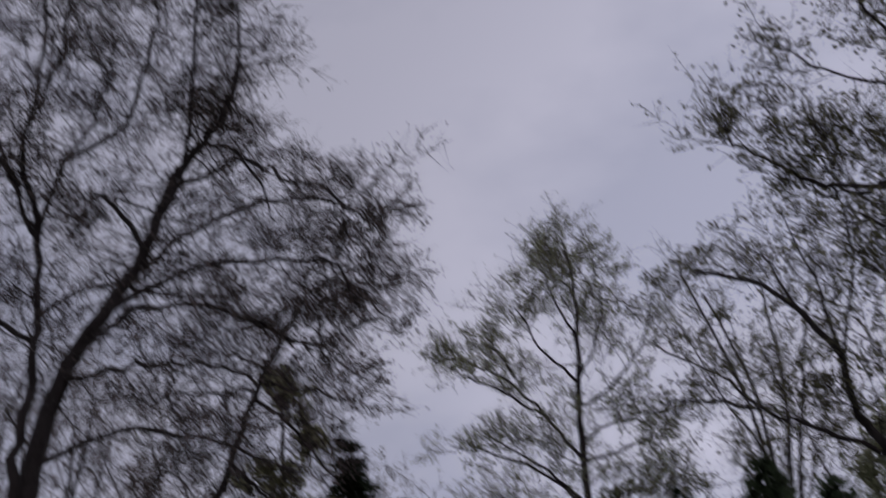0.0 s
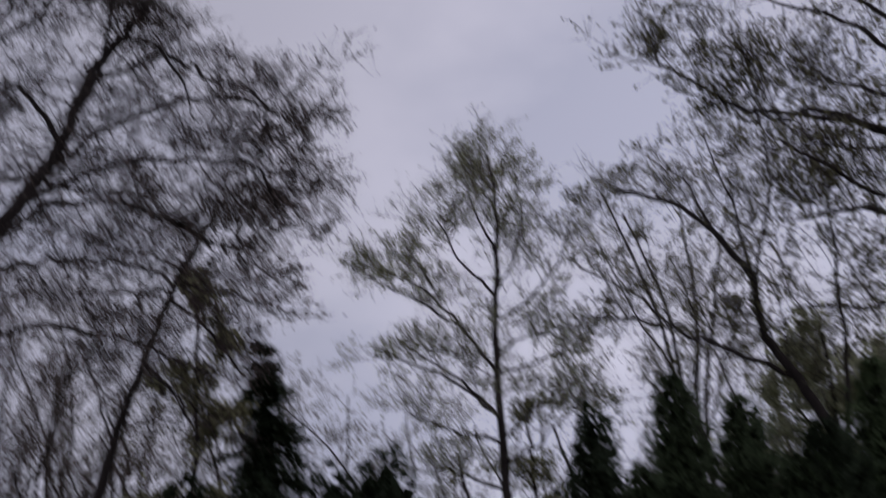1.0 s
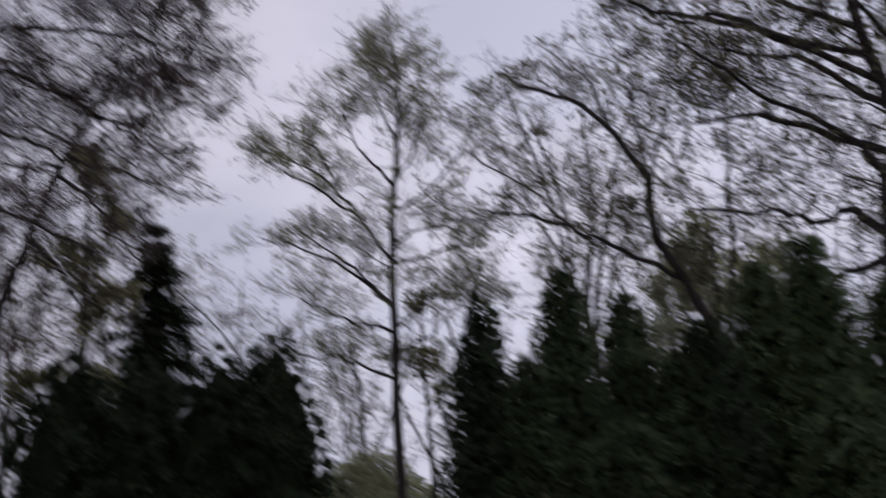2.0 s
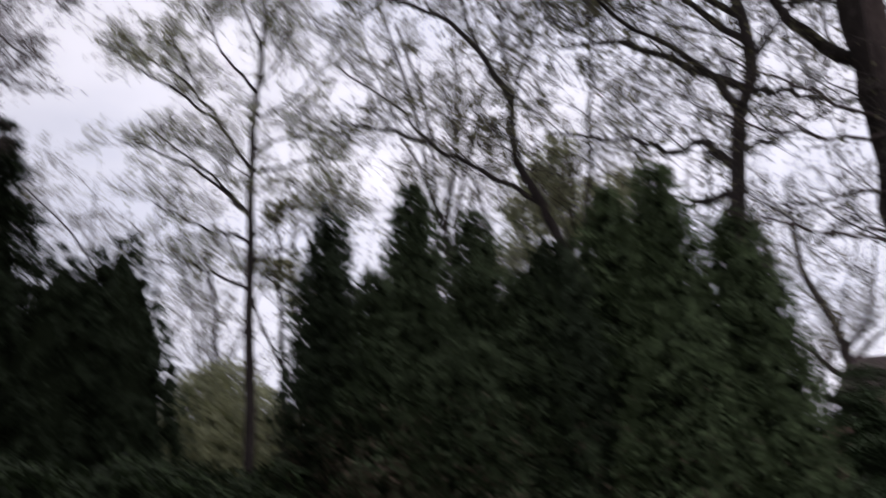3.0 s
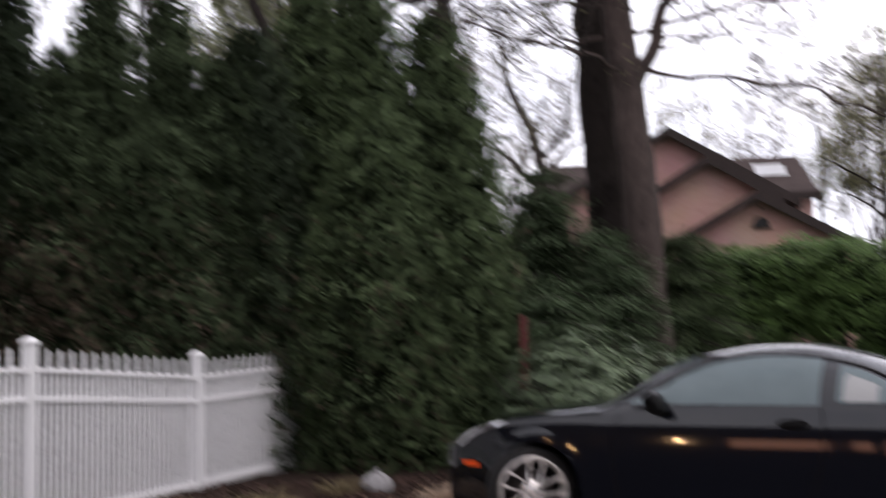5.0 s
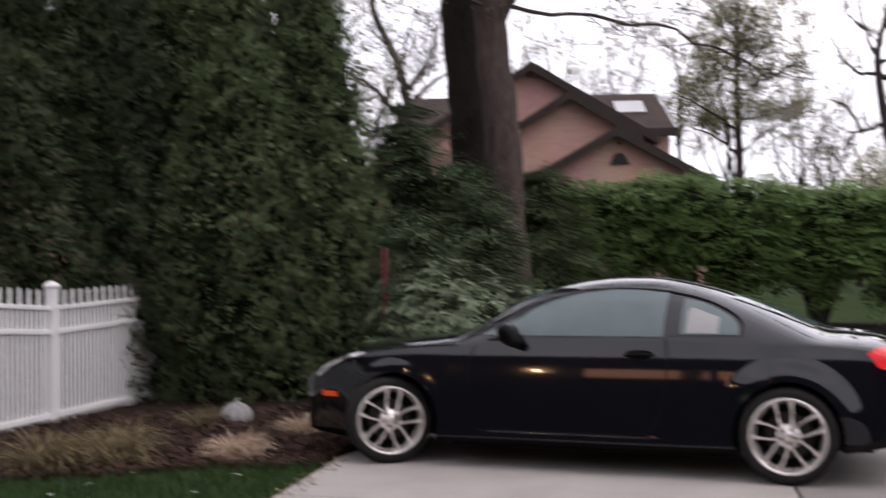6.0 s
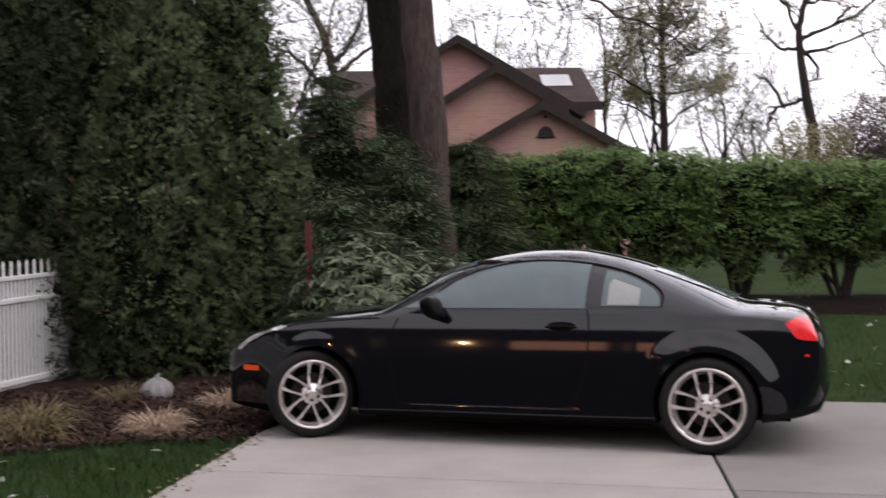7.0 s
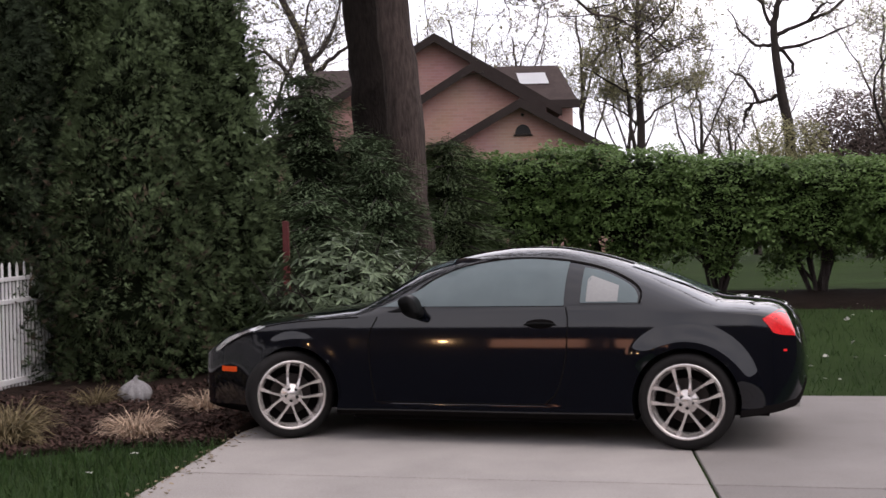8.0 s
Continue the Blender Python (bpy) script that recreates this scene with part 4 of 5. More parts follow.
tree("ash_tree", -16.85, -0.79, 66.1, [(-0.8, 2.5), (0.1, 5.74), (0.4, 7.1), (0.85, 8.5), (1.25, 9.7), (1.65, 10.6), (2.17, 11.65)],
     [[(2.17, 11.65), (2.5, 11.7), (2.9, 11.5), (3.5, 10.7)], [(1.23, 9.63), (0.38, 9.78), (-0.82, 10.0)], [(1.18, 9.62), (2.0, 9.1), (2.7, 8.3)], [(1.82, 10.8), (2.37, 10.3), (3.0, 9.4)], [(0.82, 8.3), (1.3, 7.8), (1.6, 7.2)], [(1.4, 10.2), (0.8, 10.6), (0.2, 10.7)], [(2.17, 11.65), (1.7, 12.3), (1.3, 12.6)], [(2.5, 11.7), (3.1, 12.0), (3.7, 11.6)]],
     0.13, "leaning bare ash tree with dark bark", 6, M_BUD_RED, 0.05, 7, 2, 1.4, droop=0.2, depth=1.4, reach=1.4, slim=0.28)
tree("young_tree", -20.52, 3.06, 61.4, [(0.0, 5.8), (0.1, 7.9), (0.1, 10.6), (0.1, 11.7)], [[(0, 8), (0.7, 9)], [(0.1, 9), (-0.6, 10)], [(0, 6.5), (-0.8, 7)], [(0.1, 9.6), (0.7, 10.8)]], 0.1, "slim tree with green spring leaves", 7, M_BUD_GREEN, 0.12, 7, 3, 1.2, depth=0.8, reach=1.0)
tree("elm_tree", -14.87, -4.29, 74, [(0.1, 4.0), (0.3, 6.4), (0.58, 8.26), (1.17, 9.56), (1.78, 10.79), (2.09, 11.96), (2.55, 12.8), (3.0, 13.6), (3.2, 14.6)],
     [[(0.1, 5.2), (0.14, 6.74), (0.19, 7.9), (0.24, 9.12), (0.16, 10.6), (-0.18, 11.66), (0.0, 13.1), (-0.1, 15.4)], [(0.16, 10.6), (0.4, 12.2), (0.76, 13.4), (1.07, 14.4), (1.14, 15.6)], [(1.78, 10.79), (2.26, 12.2), (2.25, 14.2), (2.27, 15.3)],
      [(0.6, 8.35), (1.38, 8.67), (2.12, 8.67), (2.88, 8.49), (3.48, 8.26), (4.42, 7.59)], [(0.22, 9.39), (1.13, 10.23), (2.4, 10.45), (3.2, 10.64)], [(0.15, 10.7), (-0.1, 11.17), (-0.6, 11.9), (-1.4, 13.0)], [(2.09, 11.96), (3.19, 12.44), (3.8, 12.1), (4.5, 11.5), (4.8, 10.8)],
      [(2.55, 12.8), (3.1, 13.0), (3.7, 12.7), (4.1, 12.2)], [(1.17, 9.56), (2.41, 10.35), (3.75, 10.49), (4.5, 10.2), (4.9, 9.5)], [(1.54, 10.37), (3.01, 11.34), (4.3, 11.3), (5.0, 11.1)], [(0.32, 9.0), (1.75, 9.61), (3.21, 9.55), (4.2, 9.1), (4.8, 8.8)],
      [(0.0, 13.1), (0.3, 14.6), (0.2, 16.0)], [(2.3, 12.3), (3.0, 13.6), (3.0, 15.0)], [(0.4, 7.2), (1.4, 7.6), (2.6, 7.4), (3.6, 6.6)], [(0.24, 9.1), (-0.8, 10.0), (-1.6, 11.4)], [(0.4, 12.2), (1.3, 12.8), (1.6, 14.0), (1.6, 15.5)], [(1.78, 10.79), (1.2, 11.8), (0.9, 12.8)], [(-0.18, 11.66), (-1.0, 12.8), (-1.2, 14.5)], [(2.62, 12.8), (2.9, 13.9), (2.8, 15.2)]],
     0.19, "broad elm with dark spreading limbs and fine drooping twigs", 8, M_BUD_RED, 0.05, 8, 2, 1.2, droop=0.2, depth=2.2, reach=1.5, slim=0.2)
tree("locust_tree", -9.84, 9.99, 30.8, [(0.2, 3.0), (0.0, 6.4), (-0.5, 7.8), (-0.8, 8.4), (-1.0, 8.9), (-1.0, 9.8), (-1.5, 10.9), (-2.3, 11.8), (-3.4, 12.3)],
     [[(-0.5, 7.8), (-1.7, 8.7), (-2.5, 9.2), (-3.3, 10.2), (-4.6, 11.4)], [(-2.5, 9.2), (-3.8, 9.8), (-4.6, 10.0)], [(-1.0, 9.8), (-1.1, 11.0), (-1.4, 12.6)], [(-2.3, 11.8), (-3.0, 12.8)], [(-1.5, 10.9), (-2.0, 12.4), (-2.1, 13.0)], [(-3.4, 12.3), (-4.0, 12.3)], [(-1.0, 9.8), (-0.4, 11.4), (-0.3, 12.8)], [(0, 6.4), (0.4, 8.5), (0.6, 10.8)]],
     0.14, "arching locust with bare crooked limbs", 9, M_BUD, 0.08, 6, 2, 0.95, depth=1.6, reach=1.6)
for i, line in enumerate([[(-0.2, 8.5), (-0.3, 12.3), (-1.1, 15.3)], [(-0.1, 8.5), (0.3, 12.2), (0.3, 15.4)], [(0.0, 8.5), (0.6, 12.1), (1.5, 15.4)], [(-0.2, 8.5), (-0.7, 10.6), (-0.9, 12.3), (-1.9, 15.8)]]):
    tree("birch_tree", -16.71 + 0.15 * i, 14.99, 37.2, line, [[line[0], (line[1][0] + (-1) ** i * 0.8, line[1][1] + 0.3)], [line[1], (line[-1][0] + (-1) ** i * 0.5, line[-1][1] - 1)]],
         0.08, "slender bare grey stem of a many-stemmed tree", 20 + i, M_BUD, 0.09, 5, 2, 0.65, depth=1, reach=1.5)
tree("walnut_tree", -12.27, 31.25, 19.6, [(-0.2, 6.8), (-0.3, 7.7), (-0.5, 8.7), (-1.3, 10.5), (-1.6, 13)], [[(-0.3, 7.7), (0.6, 8.9), (0.9, 9.9), (1.2, 12)], [(0.0, 7.3), (0.8, 8.0), (2, 8.6)], [(-0.2, 6.5), (-1.5, 8), (-2.4, 8.6)]],
     0.25, "bare tree behind the neighbour's roof", 30, M_BUD, 0.08, 6, 1, 0.9, depth=2, reach=1.8)
tree("maple_tree", -1.61, 36.54, 4.3, [(0.0, 4.9), (0.0, 6.8), (-0.05, 7.9), (-0.05, 8.8), (0.0, 9.7), (0.1, 11.5)],
     [[(-0.1, 3.5), (-0.35, 4.9), (-0.4, 6.0), (-0.65, 7.5), (-0.8, 8.3)], [(0.0, 7.9), (0.7, 8.5), (1.3, 9.3), (1.7, 10.4)], [(-0.05, 7.9), (-0.65, 8.5), (-1.3, 9.3)], [(0.0, 6.6), (0.6, 7.4), (1.2, 7.7)], [(0.0, 5.2), (0.9, 5.8), (1.9, 6.2)],
      [(0.0, 5.2), (-1.0, 5.9), (-1.9, 6.3)], [(0.0, 8.6), (0.5, 9.6), (0.6, 10.8)], [(0.0, 8.8), (-0.6, 9.9), (-1.0, 11.2)], [(0.0, 6.2), (1.2, 6.6), (2.3, 7.0)], [(-0.4, 6.0), (-1.3, 6.8), (-2.1, 7.2)], [(0.0, 7.2), (1.1, 7.9), (2.0, 8.3)]],
     0.2, "maple with yellow-green spring leaves", 31, M_BUD_GREEN, 0.075, 7, 4, 1.2, depth=1.8, reach=1.6, slim=0.2, twig=M_TWIG_HAZED)
tree("walnut_tree", 3.7, 39.63, -2.3, [(0.05, 4.5), (-0.3, 7.0), (-0.43, 8.7), (-0.3, 9.5), (0.0, 10.7), (0.2, 12.5)],
     [[(-0.43, 8.6), (-0.85, 9.9), (-1.05, 10.75), (-1.2, 12.5)], [(-0.3, 8.6), (0.85, 9.0), (2.1, 9.75), (3.2, 10.6), (4.0, 11.3)], [(-0.2, 8.0), (1.05, 8.3), (2.75, 9.0)], [(-0.55, 8.2), (-1.05, 8.25), (-1.6, 8.8), (-2.1, 9.7)],
      [(-0.2, 8.15), (0.25, 7.5), (0.2, 7.1), (-0.15, 6.95)], [(-0.35, 6.35), (-1.05, 6.05), (-1.6, 6.05)], [(-1.05, 6.05), (-1.5, 6.9), (-2.1, 7.3)], [(-1.3, 6.0), (-1.6, 5.5), (-1.5, 5.0)], [(0.0, 10.1), (0.65, 10.5), (1.1, 10.8)],
      [(-0.1, 9.8), (0.5, 9.95), (1.1, 9.7)], [(0.85, 9.0), (1.3, 9.5), (1.9, 9.6)], [(-0.85, 9.9), (-1.4, 10.4), (-1.6, 11.2)]],
     0.27, "bare twisted walnut with dark limbs against the sky", 32, M_BUD, 0.06, 5, 1, 1.0, depth=1.0, reach=0.95, slim=0.27)
tree("leafy_tree", -10.6, 10.9, 30, [(0.0, 4.0), (0.1, 6.5), (0.2, 8.2), (0.2, 9.2)], [[(0, 5.2), (-0.8, 6.6), (-1.3, 7.6)], [(0, 5.6), (0.8, 6.8), (1.3, 7.4)], [(0.1, 6.2), (-0.5, 7.8), (-0.8, 8.9)], [(0.1, 6.6), (0.7, 7.8), (0.9, 8.7)], [(0, 5.0), (0.5, 6.0), (1.6, 6.4)], [(0, 5.0), (-0.8, 5.8), (-1.7, 6.4)]],
     0.1, "olive leafy young tree behind the evergreens", 33, M_OLIVE, 0.11, 8, 3, 1.15, depth=1.3, reach=1.0, twig=M_TWIG_HAZED)
FAR_TREES = [(-28.1, 3.3, 14.2, M_BUD_RED), (-27.6, 5.0, 13.5, M_BUD), (-26.4, 6.9, 13.0, M_BUD), (-25.2, 8.8, 11.8, M_BUD_RED), (-24.0, 10.5, 11.7, M_BUD), (-22.5, 12.3, 11.3, M_BUD), (-20.6, 14.3, 12.0, M_BUD),
             (-18.6, 16.2, 11.5, M_BUD_GREEN), (-16.1, 17.8, 14.0, M_BUD), (-13.9, 18.9, 13.0, M_BUD_GREEN), (-10.4, 19.4, 11.0, M_BUD), (-29.5, -1.0, 18.0, M_BUD_RED), (-28.7, 1.4, 16.0, M_BUD_RED), (-24.5, -2.5, 12.0, M_BUD_RED), (-22.0, -5.0, 10.5, M_BUD_RED), (-21.5, -1.2, 10.0, M_BUD_RED), (-24.0, -7.0, 11.0, M_BUD_RED), (-26.0, -4.2, 12.0, M_BUD), (-20.5, -3.2, 8.0, M_BUD_RED), (-23.0, 1.5, 9.5, M_BUD_RED)]
BEHIND_HOUSE = [(-16.2, 38.3, 11.0, M_BUD), (-9.5, 40.4, 12.5, M_BUD_GREEN), (-7.0, 40.8, 11.5, M_BUD), (-4.4, 41.2, 12.0, M_BUD_GREEN), (-2.9, 44.5, 10.0, M_BUD), (0.3, 41.6, 8.6, M_BUD_GREEN), (1.5, 45.0, 7.2, M_BUD),
                (2.6, 47.0, 7.4, M_BUD_GREEN), (5.2, 44.0, 6.0, M_BUD_GREEN), (6.9, 34.5, 9.5, M_OLIVE), (7.4, 41.4, 11.0, M_BUD), (9.5, 43.0, 10.0, M_BUD)]
for i, (x, y, h, mat) in enumerate(FAR_TREES + BEHIND_HOUSE):
    k = random.Random(i + 700)
    side = [k.uniform(0.7, 1.3) for _ in range(8)]
    tree("background_tree", x, y, i * 47 % 180 - 60, [(0, h * 0.35), (0.25 * side[0], h * 0.65), (-0.2 * side[1], h * 0.85)],
         [[(0.1, h * 0.28), (1.1 * side[2], h * 0.5), (1.9 * side[3], h * 0.78)], [(0.1, h * 0.36), (-1.1 * side[4], h * 0.58), (-2.1 * side[5], h * 0.8)], [(0.2, h * 0.5), (0.9 * side[6], h * 0.75), (1.1 * side[7], h * 0.95)], [(0.1, h * 0.45), (-0.6 * side[7], h * 0.7), (-0.8 * side[6], h * 0.96)]],
         0.12, "spring tree in the distance behind the garden", 40 + i, mat, 0.08, 5, 2, 0.4 if 2 < i < 8 else 0.65, depth=2.4, reach=2.1, twig=M_TWIG_HAZED)
leafy_shrub("spring_shrub", 3.5, 34.5, 1.7, 1.2, 1.0, 4.8, 96, "yellow-green spring shrub beyond the hedge", M_BUD_GREEN, 12000, 0.1, 8, 2.2, fill=0.2, core=False)
leafy_shrub("copper_shrub", 6.3, 36.5, 2.4, 1.8, 1.5, 5.9, 95, "reddish-brown leafed shrub beyond the hedge", M_BUD_RED, 24000, 0.1, 8, 2.2, fill=0.2, core=False)


def revolve(profile, n):
    verts, faces = [], []
    k = len(profile)
    for i in range(n):
        a = 2 * math.pi * i / n
        for r, y in profile:
            verts.append((r * math.cos(a), y, r * math.sin(a)))
    for i in range(n):
        for j in range(k - 1):
            a, b = i * k + j, ((i + 1) % n) * k + j
            faces.append((a, b, b + 1, a + 1))
    return verts, faces


# ---- neighbour's house ----
def gable(root, cx, y, peak, slope, left, right, base, depth):
    """A gabled brick bay with its wall, two roof slopes and dark fascia boards; places run in the house's own plane."""
    zl, zr = peak - slope * (cx - left), peak - slope * (right - cx)
    t = 0.22
    bm = bmesh.new()
    rim = [(left, base), (right, base), (right, zr - 0.12), (cx, peak - 0.12), (left, zl - 0.12)]
    front, back = [bm.verts.new((px, y, pz)) for px, pz in rim], [bm.verts.new((px, y + t, pz)) for px, pz in rim]
    bm.faces.new(front)
    bm.faces.new(back[::-1])
    for i in range(5):
        bm.faces.new((front[i], back[i], back[(i + 1) % 5], front[(i + 1) % 5]))
    part("wall", bm, M_BRICK_WALL, root)
    for ex, ez in ((left - 0.35, zl - 0.35 * slope), (right + 0.35, zr - 0.35 * slope)):
        bm = bmesh.new()
        th = 0.14
        q = [(cx, peak), (ex, ez), (ex, ez - th), (cx, peak - th)]
        f = [bm.verts.new((px, y - 0.3, pz)) for px, pz in q]
        b = [bm.verts.new((px, y + depth, pz)) for px, pz in q]
        bm.faces.new(f)
        bm.faces.new(b[::-1])
        for i in range(4):
            bm.faces.new((f[i], b[i], b[(i + 1) % 4], f[(i + 1) % 4]))
        roof = part("roof", bm, M_SHINGLE, root, "brown shingled roof slope")
        bm = bmesh.new()
        q = [(cx, peak + 0.02), (ex, ez + 0.02), (ex, ez - 0.2), (cx, peak - 0.2)]
        f, b = [bm.verts.new((px, y - 0.345, pz)) for px, pz in q], [bm.verts.new((px, y - 0.303, pz)) for px, pz in q]
        bm.faces.new(f)
        bm.faces.new(b[::-1])
        for i in range(4):
            bm.faces.new((f[i], b[i], b[(i + 1) % 4], f[(i + 1) % 4]))
        part("fascia", bm, M_FASCIA, roof, "dark brown fascia board")


def brick_wall_material():
    m = bpy.data.materials.new("salmon_brick_wall")
    m.use_nodes = True
    n, l = m.node_tree.nodes, m.node_tree.links
    co, mp, br, no = n.new("ShaderNodeTexCoord"), n.new("ShaderNodeMapping"), n.new("ShaderNodeTexBrick"), n.new("ShaderNodeTexNoise")
    mp.inputs["Rotation"].default_value = (radians(90), 0, 0)
    br.inputs["Scale"].default_value = 1.0
    br.inputs["Brick Width"].default_value, br.inputs["Row Height"].default_value, br.inputs["Mortar Size"].default_value = 0.215, 0.075, 0.008
    br.inputs["Color1"].default_value, br.inputs["Color2"].default_value, br.inputs["Mortar"].default_value = (0.64, 0.36, 0.325, 1), (0.56, 0.31, 0.28, 1), (0.60, 0.39, 0.36, 1)
    no.inputs["Scale"].default_value = 0.8
    mix = n.new("ShaderNodeMix")
    mix.data_type, mix.blend_type = "RGBA", "MULTIPLY"
    mix.inputs["Factor"].default_value = 0.35
    l.new(co.outputs["Object"], mp.inputs["Vector"])
    l.new(mp.outputs["Vector"], br.inputs["Vector"])
    l.new(co.outputs["Object"], no.inputs["Vector"])
    l.new(br.outputs["Color"], mix.inputs["A"])
    l.new(no.outputs["Color"], mix.inputs["B"])
    l.new(mix.outputs["Result"], n["Principled BSDF"].inputs["Base Color"])
    n["Principled BSDF"].inputs["Roughness"].default_value = 0.9
    return m


M_BRICK_WALL = brick_wall_material()


def make_house():
    root = empty("house", pose(-5.44, 20.79, 0, 0, 0, 14), "salmon brick house with stepped gables and brown roofs", "house")
    gable(root, 0.0, 0.0, 6.53, 0.61, -4.6, 2.75, 0.3, 7.0)
    gable(root, 0.93, -0.7, 5.70, 0.61, -2.6, 2.3, 0.3, 0.9)
    gable(root, 1.98, -1.4, 4.72, 0.56, -1.2, 4.15, 0.3, 0.9)
    # half-round attic window
    bm = bmesh.new()
    ring = [(0.19 * math.cos(a), 0.23 * math.sin(a)) for a in np.linspace(0, math.pi, 14)]
    f = [bm.verts.new((2.05 + px, -1.43, 3.92 + pz)) for px, pz in ring]
    b = [bm.verts.new((2.05 + px, -1.38, 3.92 + pz)) for px, pz in ring]
    bm.faces.new(f)
    for i in range(len(ring) - 1):
        bm.faces.new((f[i], b[i], b[i + 1], f[i + 1]))
    window = part("window", bm, M_DARKGLASS, root, "half-round dark attic window")
    v, f = revolve([(0.0, 0.0), (0.035, 0.0), (0.04, 0.02)], 14)
    vent = mesh_ob("vent", v, f, M_DARKGLASS, root, "small round gable vent")
    vent.location = (2.05, -1.425, 4.38)
    part("sill", box_bm(1.83, 2.27, -1.46, -1.4, 3.88, 3.915, 0.005), M_FASCIA, window)
    # rear wing: ridge across, front slope with a skylight
    bm = bmesh.new()
    for px, py, pz in ((-3.4, 4.4, 6.36), (3.5, 4.4, 6.36), (3.8, 2.2, 5.12), (-3.9, 2.2, 5.12)):
        bm.verts.new((px, py, pz))
    bm.verts.ensure_lookup_table()
    top = bm.verts[:]
    low = [bm.verts.new(v.co - Vector((0, 0, 0.16))) for v in top]
    bm.faces.new(top[::-1])
    bm.faces.new(low)
    for i in range(4):
        bm.faces.new((top[i], top[(i + 1) % 4], low[(i + 1) % 4], low[i]))
    wing = part("roof", bm, M_SHINGLE, root, "brown shingled rear roof slope")
    part("fascia", box_bm(-3.95, 3.85, 2.12, 2.17, 4.9, 5.13, 0.01), M_FASCIA, wing)
    part("wall", box_bm(-3.7, 3.7, 2.6, 7.0, 0.3, 4.95), M_BRICK_WALL, root)
    bm = bmesh.new()
    for px, f in ((2.28, 0.26), (3.08, 0.26), (3.13, 0.58), (2.33, 0.58)):
        bm.verts.new((px, 4.4 - 2.2 * f, 6.36 - 1.24 * f + 0.05))
    bm.faces.new(bm.verts[:][::-1])
    bmesh.ops.solidify(bm, geom=bm.faces[:], thickness=0.06)
    part("skylight", bm, M_SKYLIGHT, root, "pale skylight pane")


make_house()

# ---- house wall behind the walk, and unseen walls added for reflections ----
tagged(part("wall_south", box_bm(-17, 17, -15.4, -15.0, -0.2, 4.6), M_UNSEEN_WALL, None), "unseen brown house wall, drawn out to darken the car's reflections", "wall", kind="structure")
# Added side walls, never in view: they keep sky out of the paint's reflections.
tagged(part("wall_west", box_bm(-17.4, -17, -15.4, -4.2, -0.2, 4.6), M_UNSEEN_WALL, None), "unseen brown wall added to darken reflections in the car's nose", "wall", kind="structure")
tagged(part("wall_east", box_bm(17, 17.4, -15.4, 6, -0.2, 4.6), M_UNSEEN_WALL, None), "unseen brown wall added to darken reflections in the car's tail", "wall", kind="structure")


def wall_lamp(x, z):
    """A warm lantern on the house wall: backplate, arm and glowing glass."""
    root = empty("wall_lamp", pose(x, -14.99, z), "lit warm wall lantern on the brown house wall", "lamp", "wall lamps")
    part("backplate", box_bm(-0.06, 0.06, 0, 0.02, -0.14, 0.14, 0.005), M_TRIM, root)
    part("arm", box_bm(-0.015, 0.015, 0.02, 0.14, 0.1, 0.13, 0.004), M_TRIM, root)
    bm = bmesh.new()
    bmesh.ops.create_uvsphere(bm, u_segments=12, v_segments=8, radius=0.07, matrix=Matrix.Translation((0, 0.14, 0.02)))
    part("globe", bm, M_GLOW, root, "glowing warm glass globe", True)


M_GLOW = bpy.data.materials.new("warm_lamp_glow")
M_GLOW.use_nodes = True
M_GLOW.node_tree.nodes["Principled BSDF"].inputs["Emission Color"].default_value = (1.0, 0.62, 0.3, 1)
M_GLOW.node_tree.nodes["Principled BSDF"].inputs["Emission Strength"].default_value = 160.0
M_WARM = bpy.data.materials.new("warm_lit_window")
M_WARM.use_nodes = True
M_WARM.node_tree.nodes["Principled BSDF"].inputs["Emission Color"].default_value = (1.0, 0.32, 0.09, 1)
M_WARM.node_tree.nodes["Principled BSDF"].inputs["Emission Strength"].default_value = 1.1
for lx in (-8.4, -6.2):
    wall_lamp(lx, 3.3)
for n, (wx0, wx1) in enumerate(((-5.3, -3.5), (-3.3, -2.3))):
    win = tagged(part("window_%d" % (n + 1), box_bm(wx0, wx1, -15.06, -14.985, 2.85, 3.6, 0.005), M_TRIM, None), "warmly lit house window in a dark frame", "window", kind="structure")
    part("pane", box_bm(wx0 + 0.06, wx1 - 0.06, -14.99, -14.975, 2.91, 3.54), M_WARM, win)


# ---- car ----
def curve(keys, x):
    """A smooth value through (x, value) keys."""
    ks = [k for k, _ in keys]
    if x <= ks[0]:
        return keys[0][1]
    for i in range(len(keys) - 1):
        if x <= ks[i + 1]:
            (x0, v0), (x1, v1) = keys[i], keys[i + 1]
            m0 = (v1 - keys[i - 1][1]) / (x1 - keys[i - 1][0]) if i else (v1 - v0) / (x1 - x0)
            m1 = (keys[i + 2][1] - v0) / (keys[i + 2][0] - x0) if i + 2 < len(keys) else (v1 - v0) / (x1 - x0)
            h, s = x1 - x0, (x - x0) / (x1 - x0)
            return (2 * s ** 3 - 3 * s * s + 1) * v0 + (s ** 3 - 2 * s * s + s) * h * m0 + (3 * s * s - 2 * s ** 3) * v1 + (s ** 3 - s * s) * h * m1
    return keys[-1][1]


CAR_Y = 0.90
